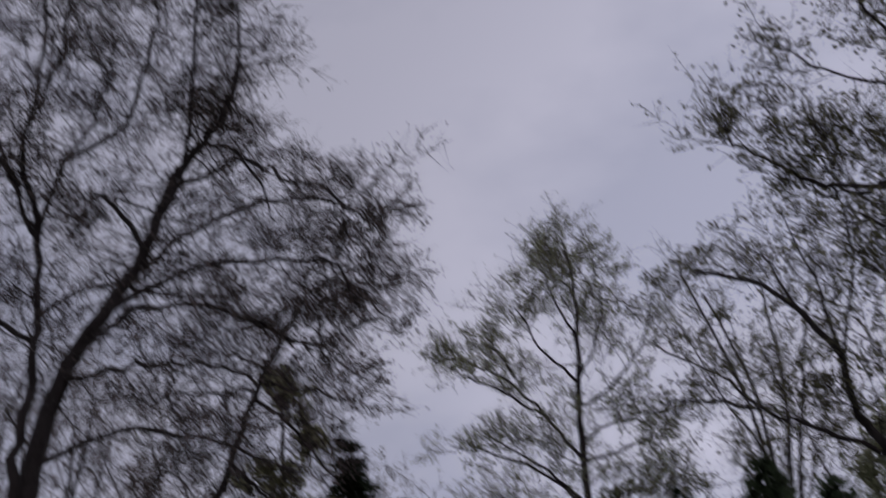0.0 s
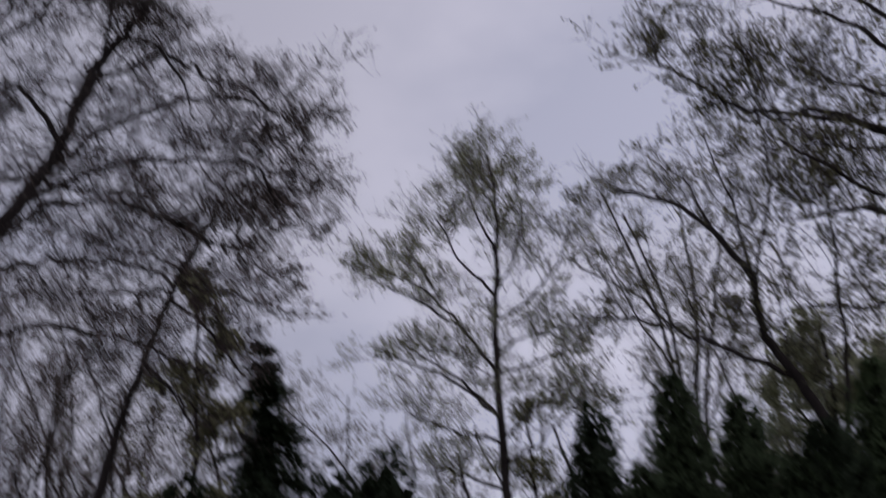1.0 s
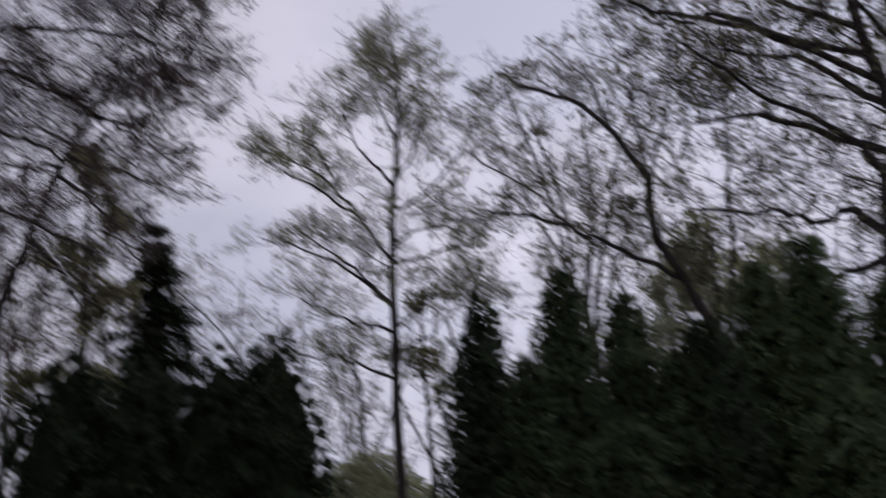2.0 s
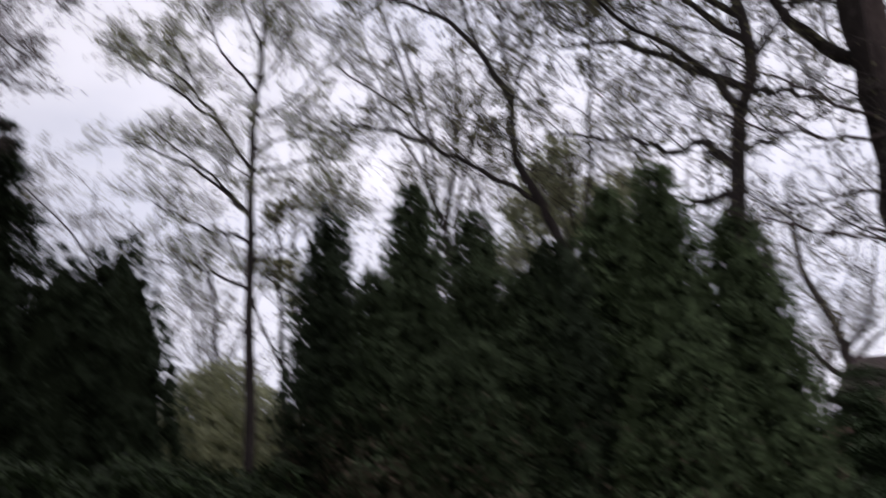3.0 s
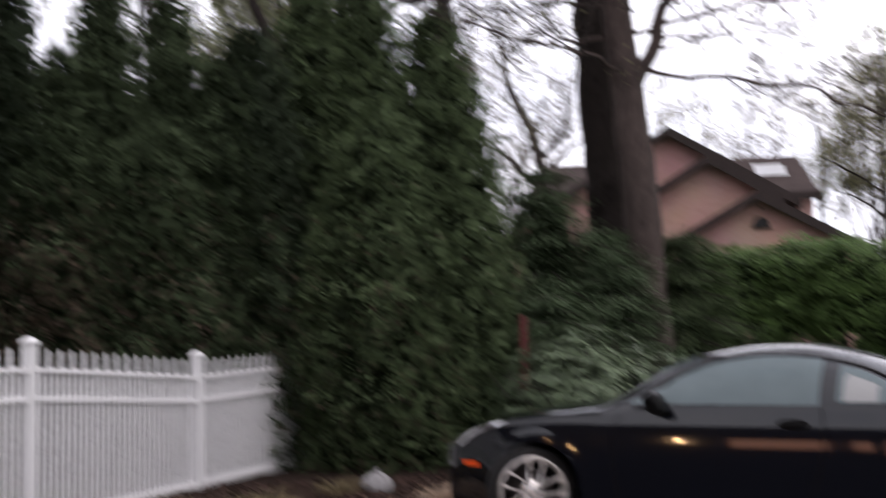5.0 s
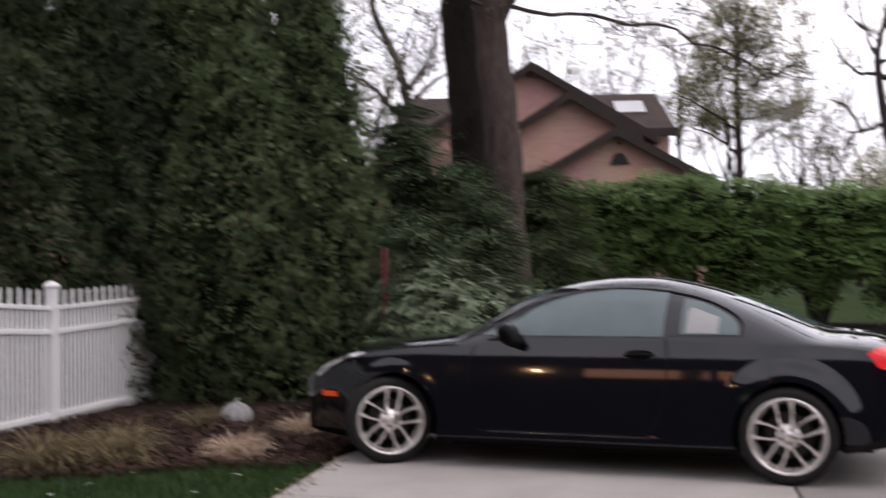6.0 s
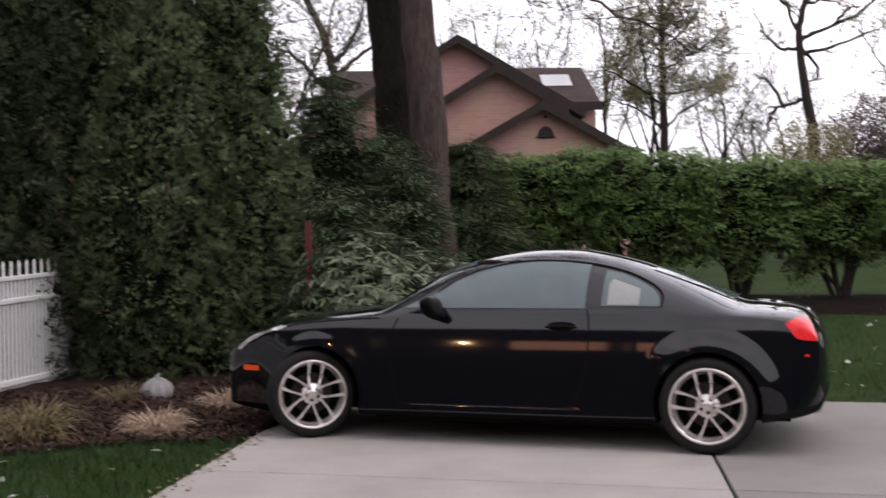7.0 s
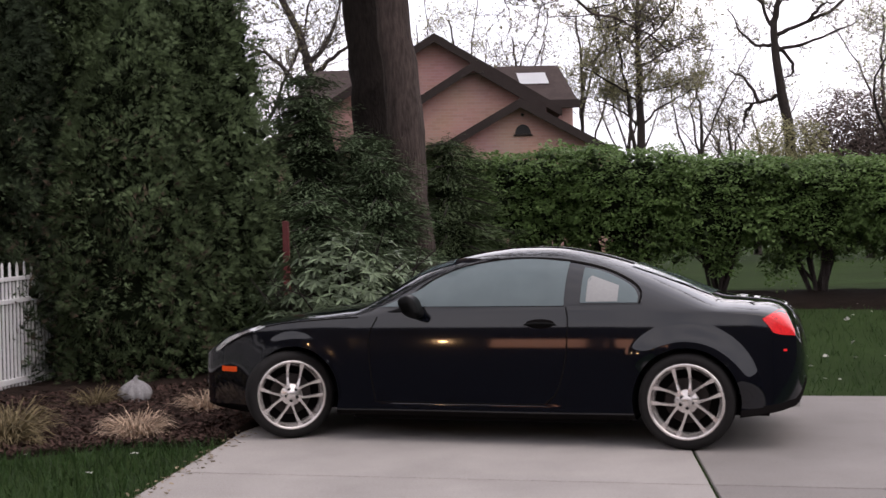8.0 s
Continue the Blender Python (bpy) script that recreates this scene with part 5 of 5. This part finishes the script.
TOP = [(-2.34, 0.6), (-2.3, 0.65), (-2.22, 0.71), (-2.05, 0.8), (-1.85, 0.86), (-1.5, 0.925), (-1.12, 0.97), (-0.98, 1.0), (-0.58, 1.235), (-0.26, 1.335), (0.0, 1.375), (0.25, 1.385), (0.5, 1.37), (0.84, 1.295), (1.14, 1.19), (1.39, 1.09), (1.61, 1.004), (1.75, 0.989), (1.9, 0.973), (1.98, 0.96), (2.05, 0.932), (2.114, 0.865), (2.16, 0.77), (2.196, 0.65)]
BELT = [(-2.34, 0.56), (-2.3, 0.605), (-2.22, 0.65), (-2.05, 0.745), (-1.85, 0.81), (-1.5, 0.865), (-1.12, 0.89), (-0.6, 0.905), (0.3, 0.925), (1.0, 0.935), (1.5, 0.925), (1.886, 0.905), (1.98, 0.885), (2.05, 0.85), (2.114, 0.79), (2.16, 0.71), (2.196, 0.6)]
WIDE = [(-2.34, 0.5), (-2.32, 0.61), (-2.27, 0.69), (-2.17, 0.765), (-2.0, 0.835), (-1.8, 0.875), (-1.45, 0.905), (-1.0, 0.893), (0.0, 0.89), (0.9, 0.895), (1.42, 0.912), (1.796, 0.885), (1.978, 0.835), (2.069, 0.775), (2.141, 0.69), (2.178, 0.6), (2.196, 0.5)]
LOW = [(-2.34, 0.24), (-2.2, 0.2), (-1.9, 0.17), (-1.0, 0.19), (1.0, 0.19), (1.75, 0.225), (1.978, 0.255), (2.069, 0.275), (2.15, 0.31), (2.196, 0.42)]


def lean_in(z):
    """How far the side leans in at a height: slowly at first, then over the shoulder."""
    return 0.072 * (z - 0.30) + 0.025 * ((z - 0.30) / 0.62) ** 3


def belt_y(x):
    return curve(WIDE, x) - lean_in(curve(BELT, x))


WHEEL_Z, WHEEL_R, ARCH_R = 0.327, 0.327, 0.362
AXLES = (-1.455, 1.425)
FLARES = ((-1.455, 0.002, 0.47, 0.40), (1.425, 0.030, 0.525, 0.41))  # axle, swelling, outer and inner radius


def side_y(x, z):
    """Half the car's width at a length and height."""
    w, zb, zt = curve(WIDE, x), curve(BELT, x), curve(TOP, x)
    yb = belt_y(x)
    if z >= zb:
        s = min(1.0, (z - zb) / max(0.02, zt - zb))
        return yb * (1 - s ** 1.5) ** (1 / 2.9) - 0.17 * (z - zb) * (1 - s) ** 2
    y = w - lean_in(z) if z > 0.228 else w - lean_in(0.228) - 1.2 * (0.228 - z)
    # the sill stands proud of the door's foot, under a narrow ledge; the nose draws in towards its foot
    y += 0.003 * smooth_step((0.287 - z) / 0.010) * smooth_step((0.8 - abs(x + 0.1)) / 0.25)
    y -= 0.28 * max(0.0, zb - 0.04 - z) ** 1.7 * smooth_step((-1.65 - x) / 0.5)
    for hx, swell, outer, inner in FLARES:
        d, turn = math.hypot(x - hx, z - WHEEL_Z), math.atan2(z - WHEEL_Z, x - hx)
        ends = smooth_step((turn + 0.1) / 0.5) * smooth_step((2.65 - turn) / 0.75)
        ramp = min(1.0, max(0.0, (outer - d) / (outer - inner)))
        y += swell * (0.6 * ramp + 0.4 * smooth_step(ramp)) * ends
    return y


def car_body_mesh(root):
    xs = sorted({*np.round(np.arange(-2.34, 2.1961, 0.0125), 4), 2.196})
    nz, nt = 72, 22
    verts, faces, rows = [], [], []
    for x in xs:
        zl, zb, zt = curve(LOW, x), curve(BELT, x), curve(TOP, x)
        ring = [(0.0, zl), (side_y(x, zl) * 0.6, zl)]
        ring += [(side_y(x, zl + (zb - zl) * i / nz), zl + (zb - zl) * i / nz) for i in range(nz)]
        ring += [(side_y(x, zb + (zt - zb) * math.sin(i / nt * math.pi / 2) ** 1.0), zb + (zt - zb) * math.sin(i / nt * math.pi / 2)) for i in range(nt)]
        ring += [(side_y(x, zb) * 0.25, zt - 0.002 * (zt - zb)), (0.0, zt)]
        rows.append(ring)
    k = len(rows[0])
    index = {}

    def vert(i, j, sgn):
        if (i, j, sgn) not in index:
            y, z = rows[i][j]
            x = xs[i]
            if 1 < j < nz + 3:
                for hx in AXLES:
                    d = math.hypot(x - hx, z - WHEEL_Z)
                    if abs(d - ARCH_R) < 0.011 and z > 0.2:
                        f = ARCH_R / d
                        x, z = hx + (x - hx) * f, WHEEL_Z + (z - WHEEL_Z) * f
                        y = side_y(x, z)
            verts.append((x, CAR_Y - sgn * y, z))
            index[i, j, sgn] = len(verts) - 1
        return index[i, j, sgn]

    for sgn in (1, -1):
        for i in range(len(xs) - 1):
            for j in range(k - 1):
                cx = (xs[i] + xs[i + 1]) / 2
                cz = (rows[i][j][1] + rows[i + 1][j + 1][1]) / 2
                if j < nz + 1 and min(math.hypot(cx - h, cz - WHEEL_Z) for h in AXLES) < ARCH_R:
                    continue
                q = (vert(i, j, sgn), vert(i + 1, j, sgn), vert(i + 1, j + 1, sgn), vert(i, j + 1, sgn))
                faces.append(q if sgn > 0 else q[::-1])
    for i in (0, len(xs) - 1):
        loop = [vert(i, j, 1) for j in range(k)] + [vert(i, j, -1) for j in range(k - 1, -1, -1)]
        faces.append(tuple(loop if i == 0 else loop[::-1]))
    body = mesh_ob("body", verts, faces, M_PAINT, root, "glossy black painted body", smooth=True)
    bm = bmesh.new()
    bm.from_mesh(body.data)
    bmesh.ops.remove_doubles(bm, verts=bm.verts[:], dist=0.0005)
    bmesh.ops.recalc_face_normals(bm, faces=bm.faces[:])
    # lowest faces go matte black: the under-car shade is put into their colour
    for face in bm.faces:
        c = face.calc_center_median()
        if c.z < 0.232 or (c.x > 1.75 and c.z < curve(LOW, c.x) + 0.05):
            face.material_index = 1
    bm.to_mesh(body.data)
    bm.free()
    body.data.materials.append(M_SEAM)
    return body


def skin_panel(name, x0, x1, low, high, mat, parent, sgn=1, lift=0.004, nx=24, nzz=8, label=""):
    """A thin panel that lies on the car's side between two height curves."""
    verts, faces = [], []
    for i in range(nx + 1):
        x = x0 + (x1 - x0) * i / nx
        a, b = low(x), high(x)
        for j in range(nzz + 1):
            z = a + (b - a) * j / nzz
            verts.append((x, CAR_Y - sgn * (side_y(x, z) + lift), z))
    for i in range(nx):
        for j in range(nzz):
            a = i * (nzz + 1) + j
            q = (a, a + nzz + 1, a + nzz + 2, a + 1)
            faces.append(q if sgn > 0 else q[::-1])
    return mesh_ob(name, verts, faces, mat, parent, label, smooth=True)


def strip_on_side(name, line, width, mat, parent, sgn=1, lift=0.0045):
    """A narrow strip along a line of (x, z) places on the car's side."""
    verts, faces = [], []
    pts = spline([Vector((x, 0, z)) for x, z in line], 10 * (len(line) - 1))
    for i, p in enumerate(pts):
        d = (pts[min(i + 1, len(pts) - 1)] - pts[max(i - 1, 0)]).normalized()
        nrm = Vector((-d.z, 0, d.x)) * width / 2
        for q in (p - nrm, p + nrm):
            verts.append((q.x, CAR_Y - sgn * (side_y(q.x, q.z) + lift), q.z))
    for i in range(len(pts) - 1):
        q = (2 * i, 2 * i + 2, 2 * i + 3, 2 * i + 1)
        faces.append(q)
    return mesh_ob(name, verts, faces, mat, parent)


def make_wheel(root, x, y, sgn, turn, spin):
    """Tyre, five-pair-spoke alloy rim, brake disc and hub; sgn 1 faces the near side."""
    wheel = new("wheel")
    wheel.parent = root
    wheel.matrix_basis = pose(x, y, WHEEL_Z, 0, 0, turn + (0 if sgn > 0 else 180)) @ pose(0, 0, 0, 0, spin, 0)
    v, f = revolve([(0.252, 0.0), (0.262, -0.010), (0.29, -0.014), (0.313, -0.002), (0.325, 0.03), (0.327, 0.11), (0.325, 0.19), (0.312, 0.222), (0.25, 0.22)], 64)
    mesh_ob("tyre", v, f, M_RUBBER, wheel, "black rubber tyre", smooth=True)
    v, f = revolve([(0.214, 0.055), (0.222, 0.030), (0.232, 0.022), (0.235, 0.004), (0.238, -0.010), (0.250, -0.017), (0.259, -0.012), (0.261, 0.0), (0.258, 0.02), (0.225, 0.10), (0.22, 0.2)], 64)
    rim = mesh_ob("rim", v, f, M_ALLOY, wheel, "silver alloy rim with paired spokes", smooth=True)
    for i in range(5):
        for s in (-1, 1):
            bm = bmesh.new()
            a0 = 2 * math.pi * i / 5 + math.pi / 2
            rows, c, d = [], Vector((math.cos(a0), 0, math.sin(a0))), Vector((-math.sin(a0), 0, math.cos(a0)))
            for t in np.linspace(0, 1, 6):
                w = 0.0105 + 0.0085 * abs(2 * t - 0.9) ** 2.2
                front = (0.002, 0.008, 0.016, 0.02, 0.018, 0.012)[int(round(t * 5))]
                mid = c * (0.045 + 0.188 * t) + d * s * (0.030 + 0.022 * t + 0.006 * math.sin(math.pi * t))
                rows.append([bm.verts.new(mid + d * k * w + Vector((0, yy, 0))) for k, yy in ((-1, front + 0.012), (-0.7, front), (0.7, front), (1, front + 0.012), (0.8, front + 0.04), (-0.8, front + 0.04))])
            for p, q in zip(rows, rows[1:]):
                for k in range(6):
                    bm.faces.new((p[k], p[(k + 1) % 6], q[(k + 1) % 6], q[k]))
            bmesh.ops.recalc_face_normals(bm, faces=bm.faces[:])
            part("spoke", bm, M_ALLOY, rim)
    v, f = revolve([(0.0, 0.008), (0.026, 0.008), (0.031, 0.011), (0.036, 0.015), (0.075, 0.018), (0.084, 0.03), (0.084, 0.06)], 30)
    mesh_ob("hub", v, f, M_ALLOY, rim, smooth=True)
    for i in range(5):
        a = 2 * math.pi * (i + 0.5) / 5 + math.pi / 2
        v, f = revolve([(0.0, 0.0), (0.012, 0.0), (0.015, 0.005), (0.015, 0.02)], 10)
        nut = mesh_ob("nut", v, f, M_MIRROR, rim)
        nut.location = (0.054 * math.cos(a), 0.009, 0.054 * math.sin(a))
    v, f = revolve([(0.0, 0.09), (0.15, 0.09), (0.155, 0.10), (0.155, 0.12), (0.0, 0.12)], 36)
    mesh_ob("brake_disc", v, f, M_BRAKE, wheel)
    # near-black disc added to paint the shade seen between the spokes
    v, f = revolve([(0.0, 0.14), (0.225, 0.14)], 30)
    mesh_ob("backing", v, f, M_SEAM, wheel)
    return wheel


def make_car():
    root = empty("car", pose(0.065, CAR_Y, 0, 0, 0, -3.8) @ pose(0, -CAR_Y, 0), "glossy black two-door coupe parked with its front wheels turned", "car")
    body = car_body_mesh(root)
    # dark wheel wells inside the arches
    for hx in AXLES:
        v, f = [], []
        for i in range(25):
            a = radians(-18 + 216 * i / 24)
            v += [(rr * math.cos(a), yy, rr * math.sin(a)) for rr, yy in ((ARCH_R + 0.006, 0.03), (ARCH_R + 0.006, 0.5), (0.02, 0.5))]
        f = [(3 * i + k, 3 * i + 3 + k, 3 * i + 4 + k, 3 * i + 1 + k) for i in range(24) for k in (0, 1)]
        for sgn in (1, -1):
            w = mesh_ob("wheel_well", v, f, M_TRIM, body)
            w.matrix_basis = pose(hx, 0 if sgn > 0 else 2 * CAR_Y, WHEEL_Z, 0, 0, 0 if sgn > 0 else 180)
    top_keys = [(-0.80, 0.962), (-0.51, 1.09), (-0.40, 1.165), (-0.19, 1.25), (0.1, 1.295), (0.35, 1.297), (0.58, 1.275)]
    q_keys = [(0.70, 1.235), (0.83, 1.205), (1.0, 1.13), (1.08, 1.07), (1.105, 1.015)]
    for sgn in (1, -1):
        surround = [(-0.83, 0.962), (-0.53, 1.10), (-0.41, 1.185), (-0.19, 1.272), (0.1, 1.318), (0.35, 1.32), (0.6, 1.295), (0.84, 1.238), (1.02, 1.16), (1.12, 1.08), (1.13, 1.0)]
        skin_panel("window_surround", -0.83, 1.13, lambda x: 0.962 + 0.02 * smooth_step((x + 0.8) / 1.9), lambda x: max(0.966 + 0.02 * smooth_step((x + 0.8) / 1.9), curve(surround, x)), M_PAINT, body, sgn, 0.003, 60, 8)
        strip_on_side("window_seal", [(x, z - 0.016) for x, z in surround[1:-2]] + [(1.105, 1.08), (1.118, 1.03), (1.112, 0.99)], 0.013, M_SEAM, body, sgn, 0.0095)
        door = skin_panel("door", -0.842, 0.602, lambda x: 0.292, lambda x: 0.963, M_PAINT, root, sgn, 0.002, 116, 80, "glossy black door")
        skin_panel("side_window", -0.79, 0.585, lambda x: 0.974, lambda x: max(0.975, curve(top_keys, x)), M_PANE, door, sgn, 0.008, 50, 10, "tinted door window")
        skin_panel("quarter_window", 0.70, 1.10, lambda x: 0.992, lambda x: curve(q_keys, x), M_PANE, body, sgn, 0.008, 26, 10, "tinted rear quarter window")
        # light through the far window, painted as a pale panel on the glass
        skin_panel("sun_blind", 0.74, 0.96, lambda x: 1.0, lambda x: 1.185 - 0.35 * (x - 0.74) if x > 0.76 else 1.15, M_LIGHT_PATCH, body, sgn, 0.011, 10, 4, "pale patch painted for light through the far quarter window")
        strip_on_side("door_seam", [(0.60, 0.965), (0.615, 0.86), (0.60, 0.6), (0.54, 0.38), (0.45, 0.296)], 0.008, M_SEAM, door, sgn)
        strip_on_side("door_seam", [(-0.80, 0.90), (-0.86, 0.75), (-0.84, 0.5), (-0.80, 0.296)], 0.008, M_SEAM, door, sgn)
        strip_on_side("door_seam", [(-0.80, 0.292), (-0.2, 0.29), (0.45, 0.292)], 0.006, M_SEAM, door, sgn)
        strip_on_side("hood_seam", [(-1.95, 0.765), (-1.6, 0.85), (-1.2, 0.888), (-0.95, 0.9)], 0.008, M_SEAM, body, sgn)
        lamp = skin_panel("headlight", -2.16, -1.70, lambda x: curve([(-2.16, 0.635), (-2.0, 0.722), (-1.70, 0.832)], x), lambda x: curve([(-2.16, 0.66), (-2.05, 0.738), (-1.9, 0.79), (-1.70, 0.84)], x), M_LAMP, body, sgn, 0.006, 16, 6, "clear swept-back headlamp")
        strip_on_side("reflector", [(-2.13, 0.655), (-2.02, 0.728), (-1.86, 0.79), (-1.74, 0.828)], 0.026, M_CHROME, lamp, sgn, 0.009)
        strip_on_side("lamp_rim", [(-2.05, 0.695), (-1.92, 0.755), (-1.80, 0.797)], 0.014, M_SEAM, lamp, sgn, 0.009)
        skin_panel("side_marker", -2.1, -1.95, lambda x: 0.49, lambda x: 0.53, M_AMBER, body, sgn, 0.006, 8, 4, "amber side marker lamp")
        skin_panel("taillight", 1.93, 2.13, lambda x: curve([(1.93, 0.872), (1.96, 0.835), (2.0, 0.782), (2.13, 0.755)], x), lambda x: curve([(1.93, 0.88), (1.98, 0.905), (2.035, 0.925), (2.08, 0.885), (2.13, 0.79)], x), M_TAIL, body, sgn, 0.006, 18, 8, "red wrap-round tail lamp")
        skin_panel("side_marker", 2.055, 2.08, lambda x: 0.656, lambda x: 0.672, M_TAIL, body, sgn, 0.006, 4, 2, "small red side marker")
        for hx in AXLES:
            strip_on_side("arch_lip", [(hx + (ARCH_R + 0.009) * math.cos(a), WHEEL_Z + (ARCH_R + 0.009) * math.sin(a)) for a in np.linspace(radians(-4), radians(184), 25)], 0.014, M_PAINT, body, sgn, 0.004)
        # handle
        yh = side_y(0.42, 0.85)
        # flat oval on the door: the handle cup's shade is painted, not hollowed
        skin_panel("handle_recess", 0.315, 0.525, lambda x: 0.852 - 0.036 * math.sqrt(max(0, 1 - ((x - 0.42) / 0.105) ** 2)), lambda x: 0.852 + 0.03 * math.sqrt(max(0, 1 - ((x - 0.42) / 0.105) ** 2)), M_SEAM, door, sgn, 0.0035, 20, 6)
        bm = bmesh.new()
        bmesh.ops.create_uvsphere(bm, u_segments=18, v_segments=10, radius=1.0, matrix=Matrix.Translation((0.42, CAR_Y - sgn * (yh + 0.014), 0.85)) @ Matrix.Diagonal((0.12, 0.016, 0.014, 1)))
        for v in bm.verts:
            v.co.z -= 0.5 * (v.co.x - 0.42) ** 2
        part("door_handle", bm, M_MIRROR, door, "black door handle", True)
        # mirror: an upright housing, flat at the back, on a pointed foot
        skin_panel("mirror_foot", -0.72, -0.48, lambda x: 0.940, lambda x: 0.944 + 0.055 * smooth_step((x + 0.72) / 0.2), M_MIRROR, door, sgn, 0.012, 10, 3)
        bm = bmesh.new()
        ym = CAR_Y - sgn * (side_y(-0.52, 0.97) + 0.11)
        bmesh.ops.create_cube(bm, size=1.0, matrix=Matrix.Translation((-0.52, ym, 0.97)) @ Matrix.Diagonal((0.15, 0.2, 0.17, 1)))
        bmesh.ops.bevel(bm, geom=bm.edges[:], offset=0.055, segments=5, profile=0.5, affect="EDGES")
        for v in bm.verts:
            front = max(0.0, -0.50 - v.co.x) / 0.10
            v.co.z = 0.978 + (v.co.z - 0.97) * (1 - 0.35 * front)
            v.co.x += (0.978 - v.co.z) * 0.38
            v.co.y += sgn * 0.04 * front
        bmesh.ops.create_cube(bm, size=1.0, matrix=Matrix.Translation((-0.54, ym + sgn * 0.10, 0.945)) @ Matrix.Diagonal((0.07, 0.12, 0.03, 1)))
        part("wing_mirror", bm, M_MIRROR, door, "black door mirror", True)
        make_wheel(root, -1.475, 0.03 if sgn > 0 else 2 * CAR_Y - 0.03, sgn, 33, 8)
        make_wheel(root, 1.425, 0.0 if sgn > 0 else 2 * CAR_Y, sgn, 0, -8)
    # windscreen and rear window on the upper skin
    for name, x0, x1, wd in (("windscreen", -0.98, -0.32, 0.5), ("rear_window", 1.0, 1.56, 0.33)):
        verts, faces = [], []
        nx, ny = 14, 12
        for i in range(nx + 1):
            x = x0 + (x1 - x0) * i / nx
            zb, zt = curve(BELT, x), curve(TOP, x)
            yb = belt_y(x)
            for j in range(ny + 1):
                y = wd * (2 * j / ny - 1) * (1.0 if name == "rear_window" else 1.05 - 0.12 * i / nx)
                s = (1 - min(0.98, abs(y) / yb) ** 2.9) ** (1 / 1.5)
                verts.append((x, CAR_Y + y, zb + (zt - zb) * s + 0.006))
        for i in range(nx):
            for j in range(ny):
                a = i * (ny + 1) + j
                faces.append((a, a + ny + 1, a + ny + 2, a + 1))
        mesh_ob(name, verts, faces, M_PANE, body, "tinted " + name.replace("_", " "), smooth=True)
    for s in (-0.45, 0.45):
        v, f = revolve([(0.035, 0.0), (0.045, 0.0), (0.045, 0.2), (0.035, 0.16), (0.035, 0.0)], 20)
        ob = mesh_ob("exhaust_tip", v, f, M_CHROME, body, "chrome exhaust tip")
        ob.matrix_basis = pose(2.15, CAR_Y + s * 1.3, 0.31, 0, 0, 90)
    # near-black floor boxes; the middle one hangs low to deepen the car's shadow
    part("underside", box_bm(-1.02, 1.02, 0.14, 1.66, 0.15, 0.26), M_SEAM, body)
    part("front_floor", box_bm(-2.1, -1.02, 0.5, 1.3, 0.17, 0.3), M_SEAM, body)
    part("rear_floor", box_bm(1.02, 1.95, 0.3, 1.5, 0.2, 0.32), M_SEAM, body)


make_car()

# ---- drive slabs ----
make_drive()
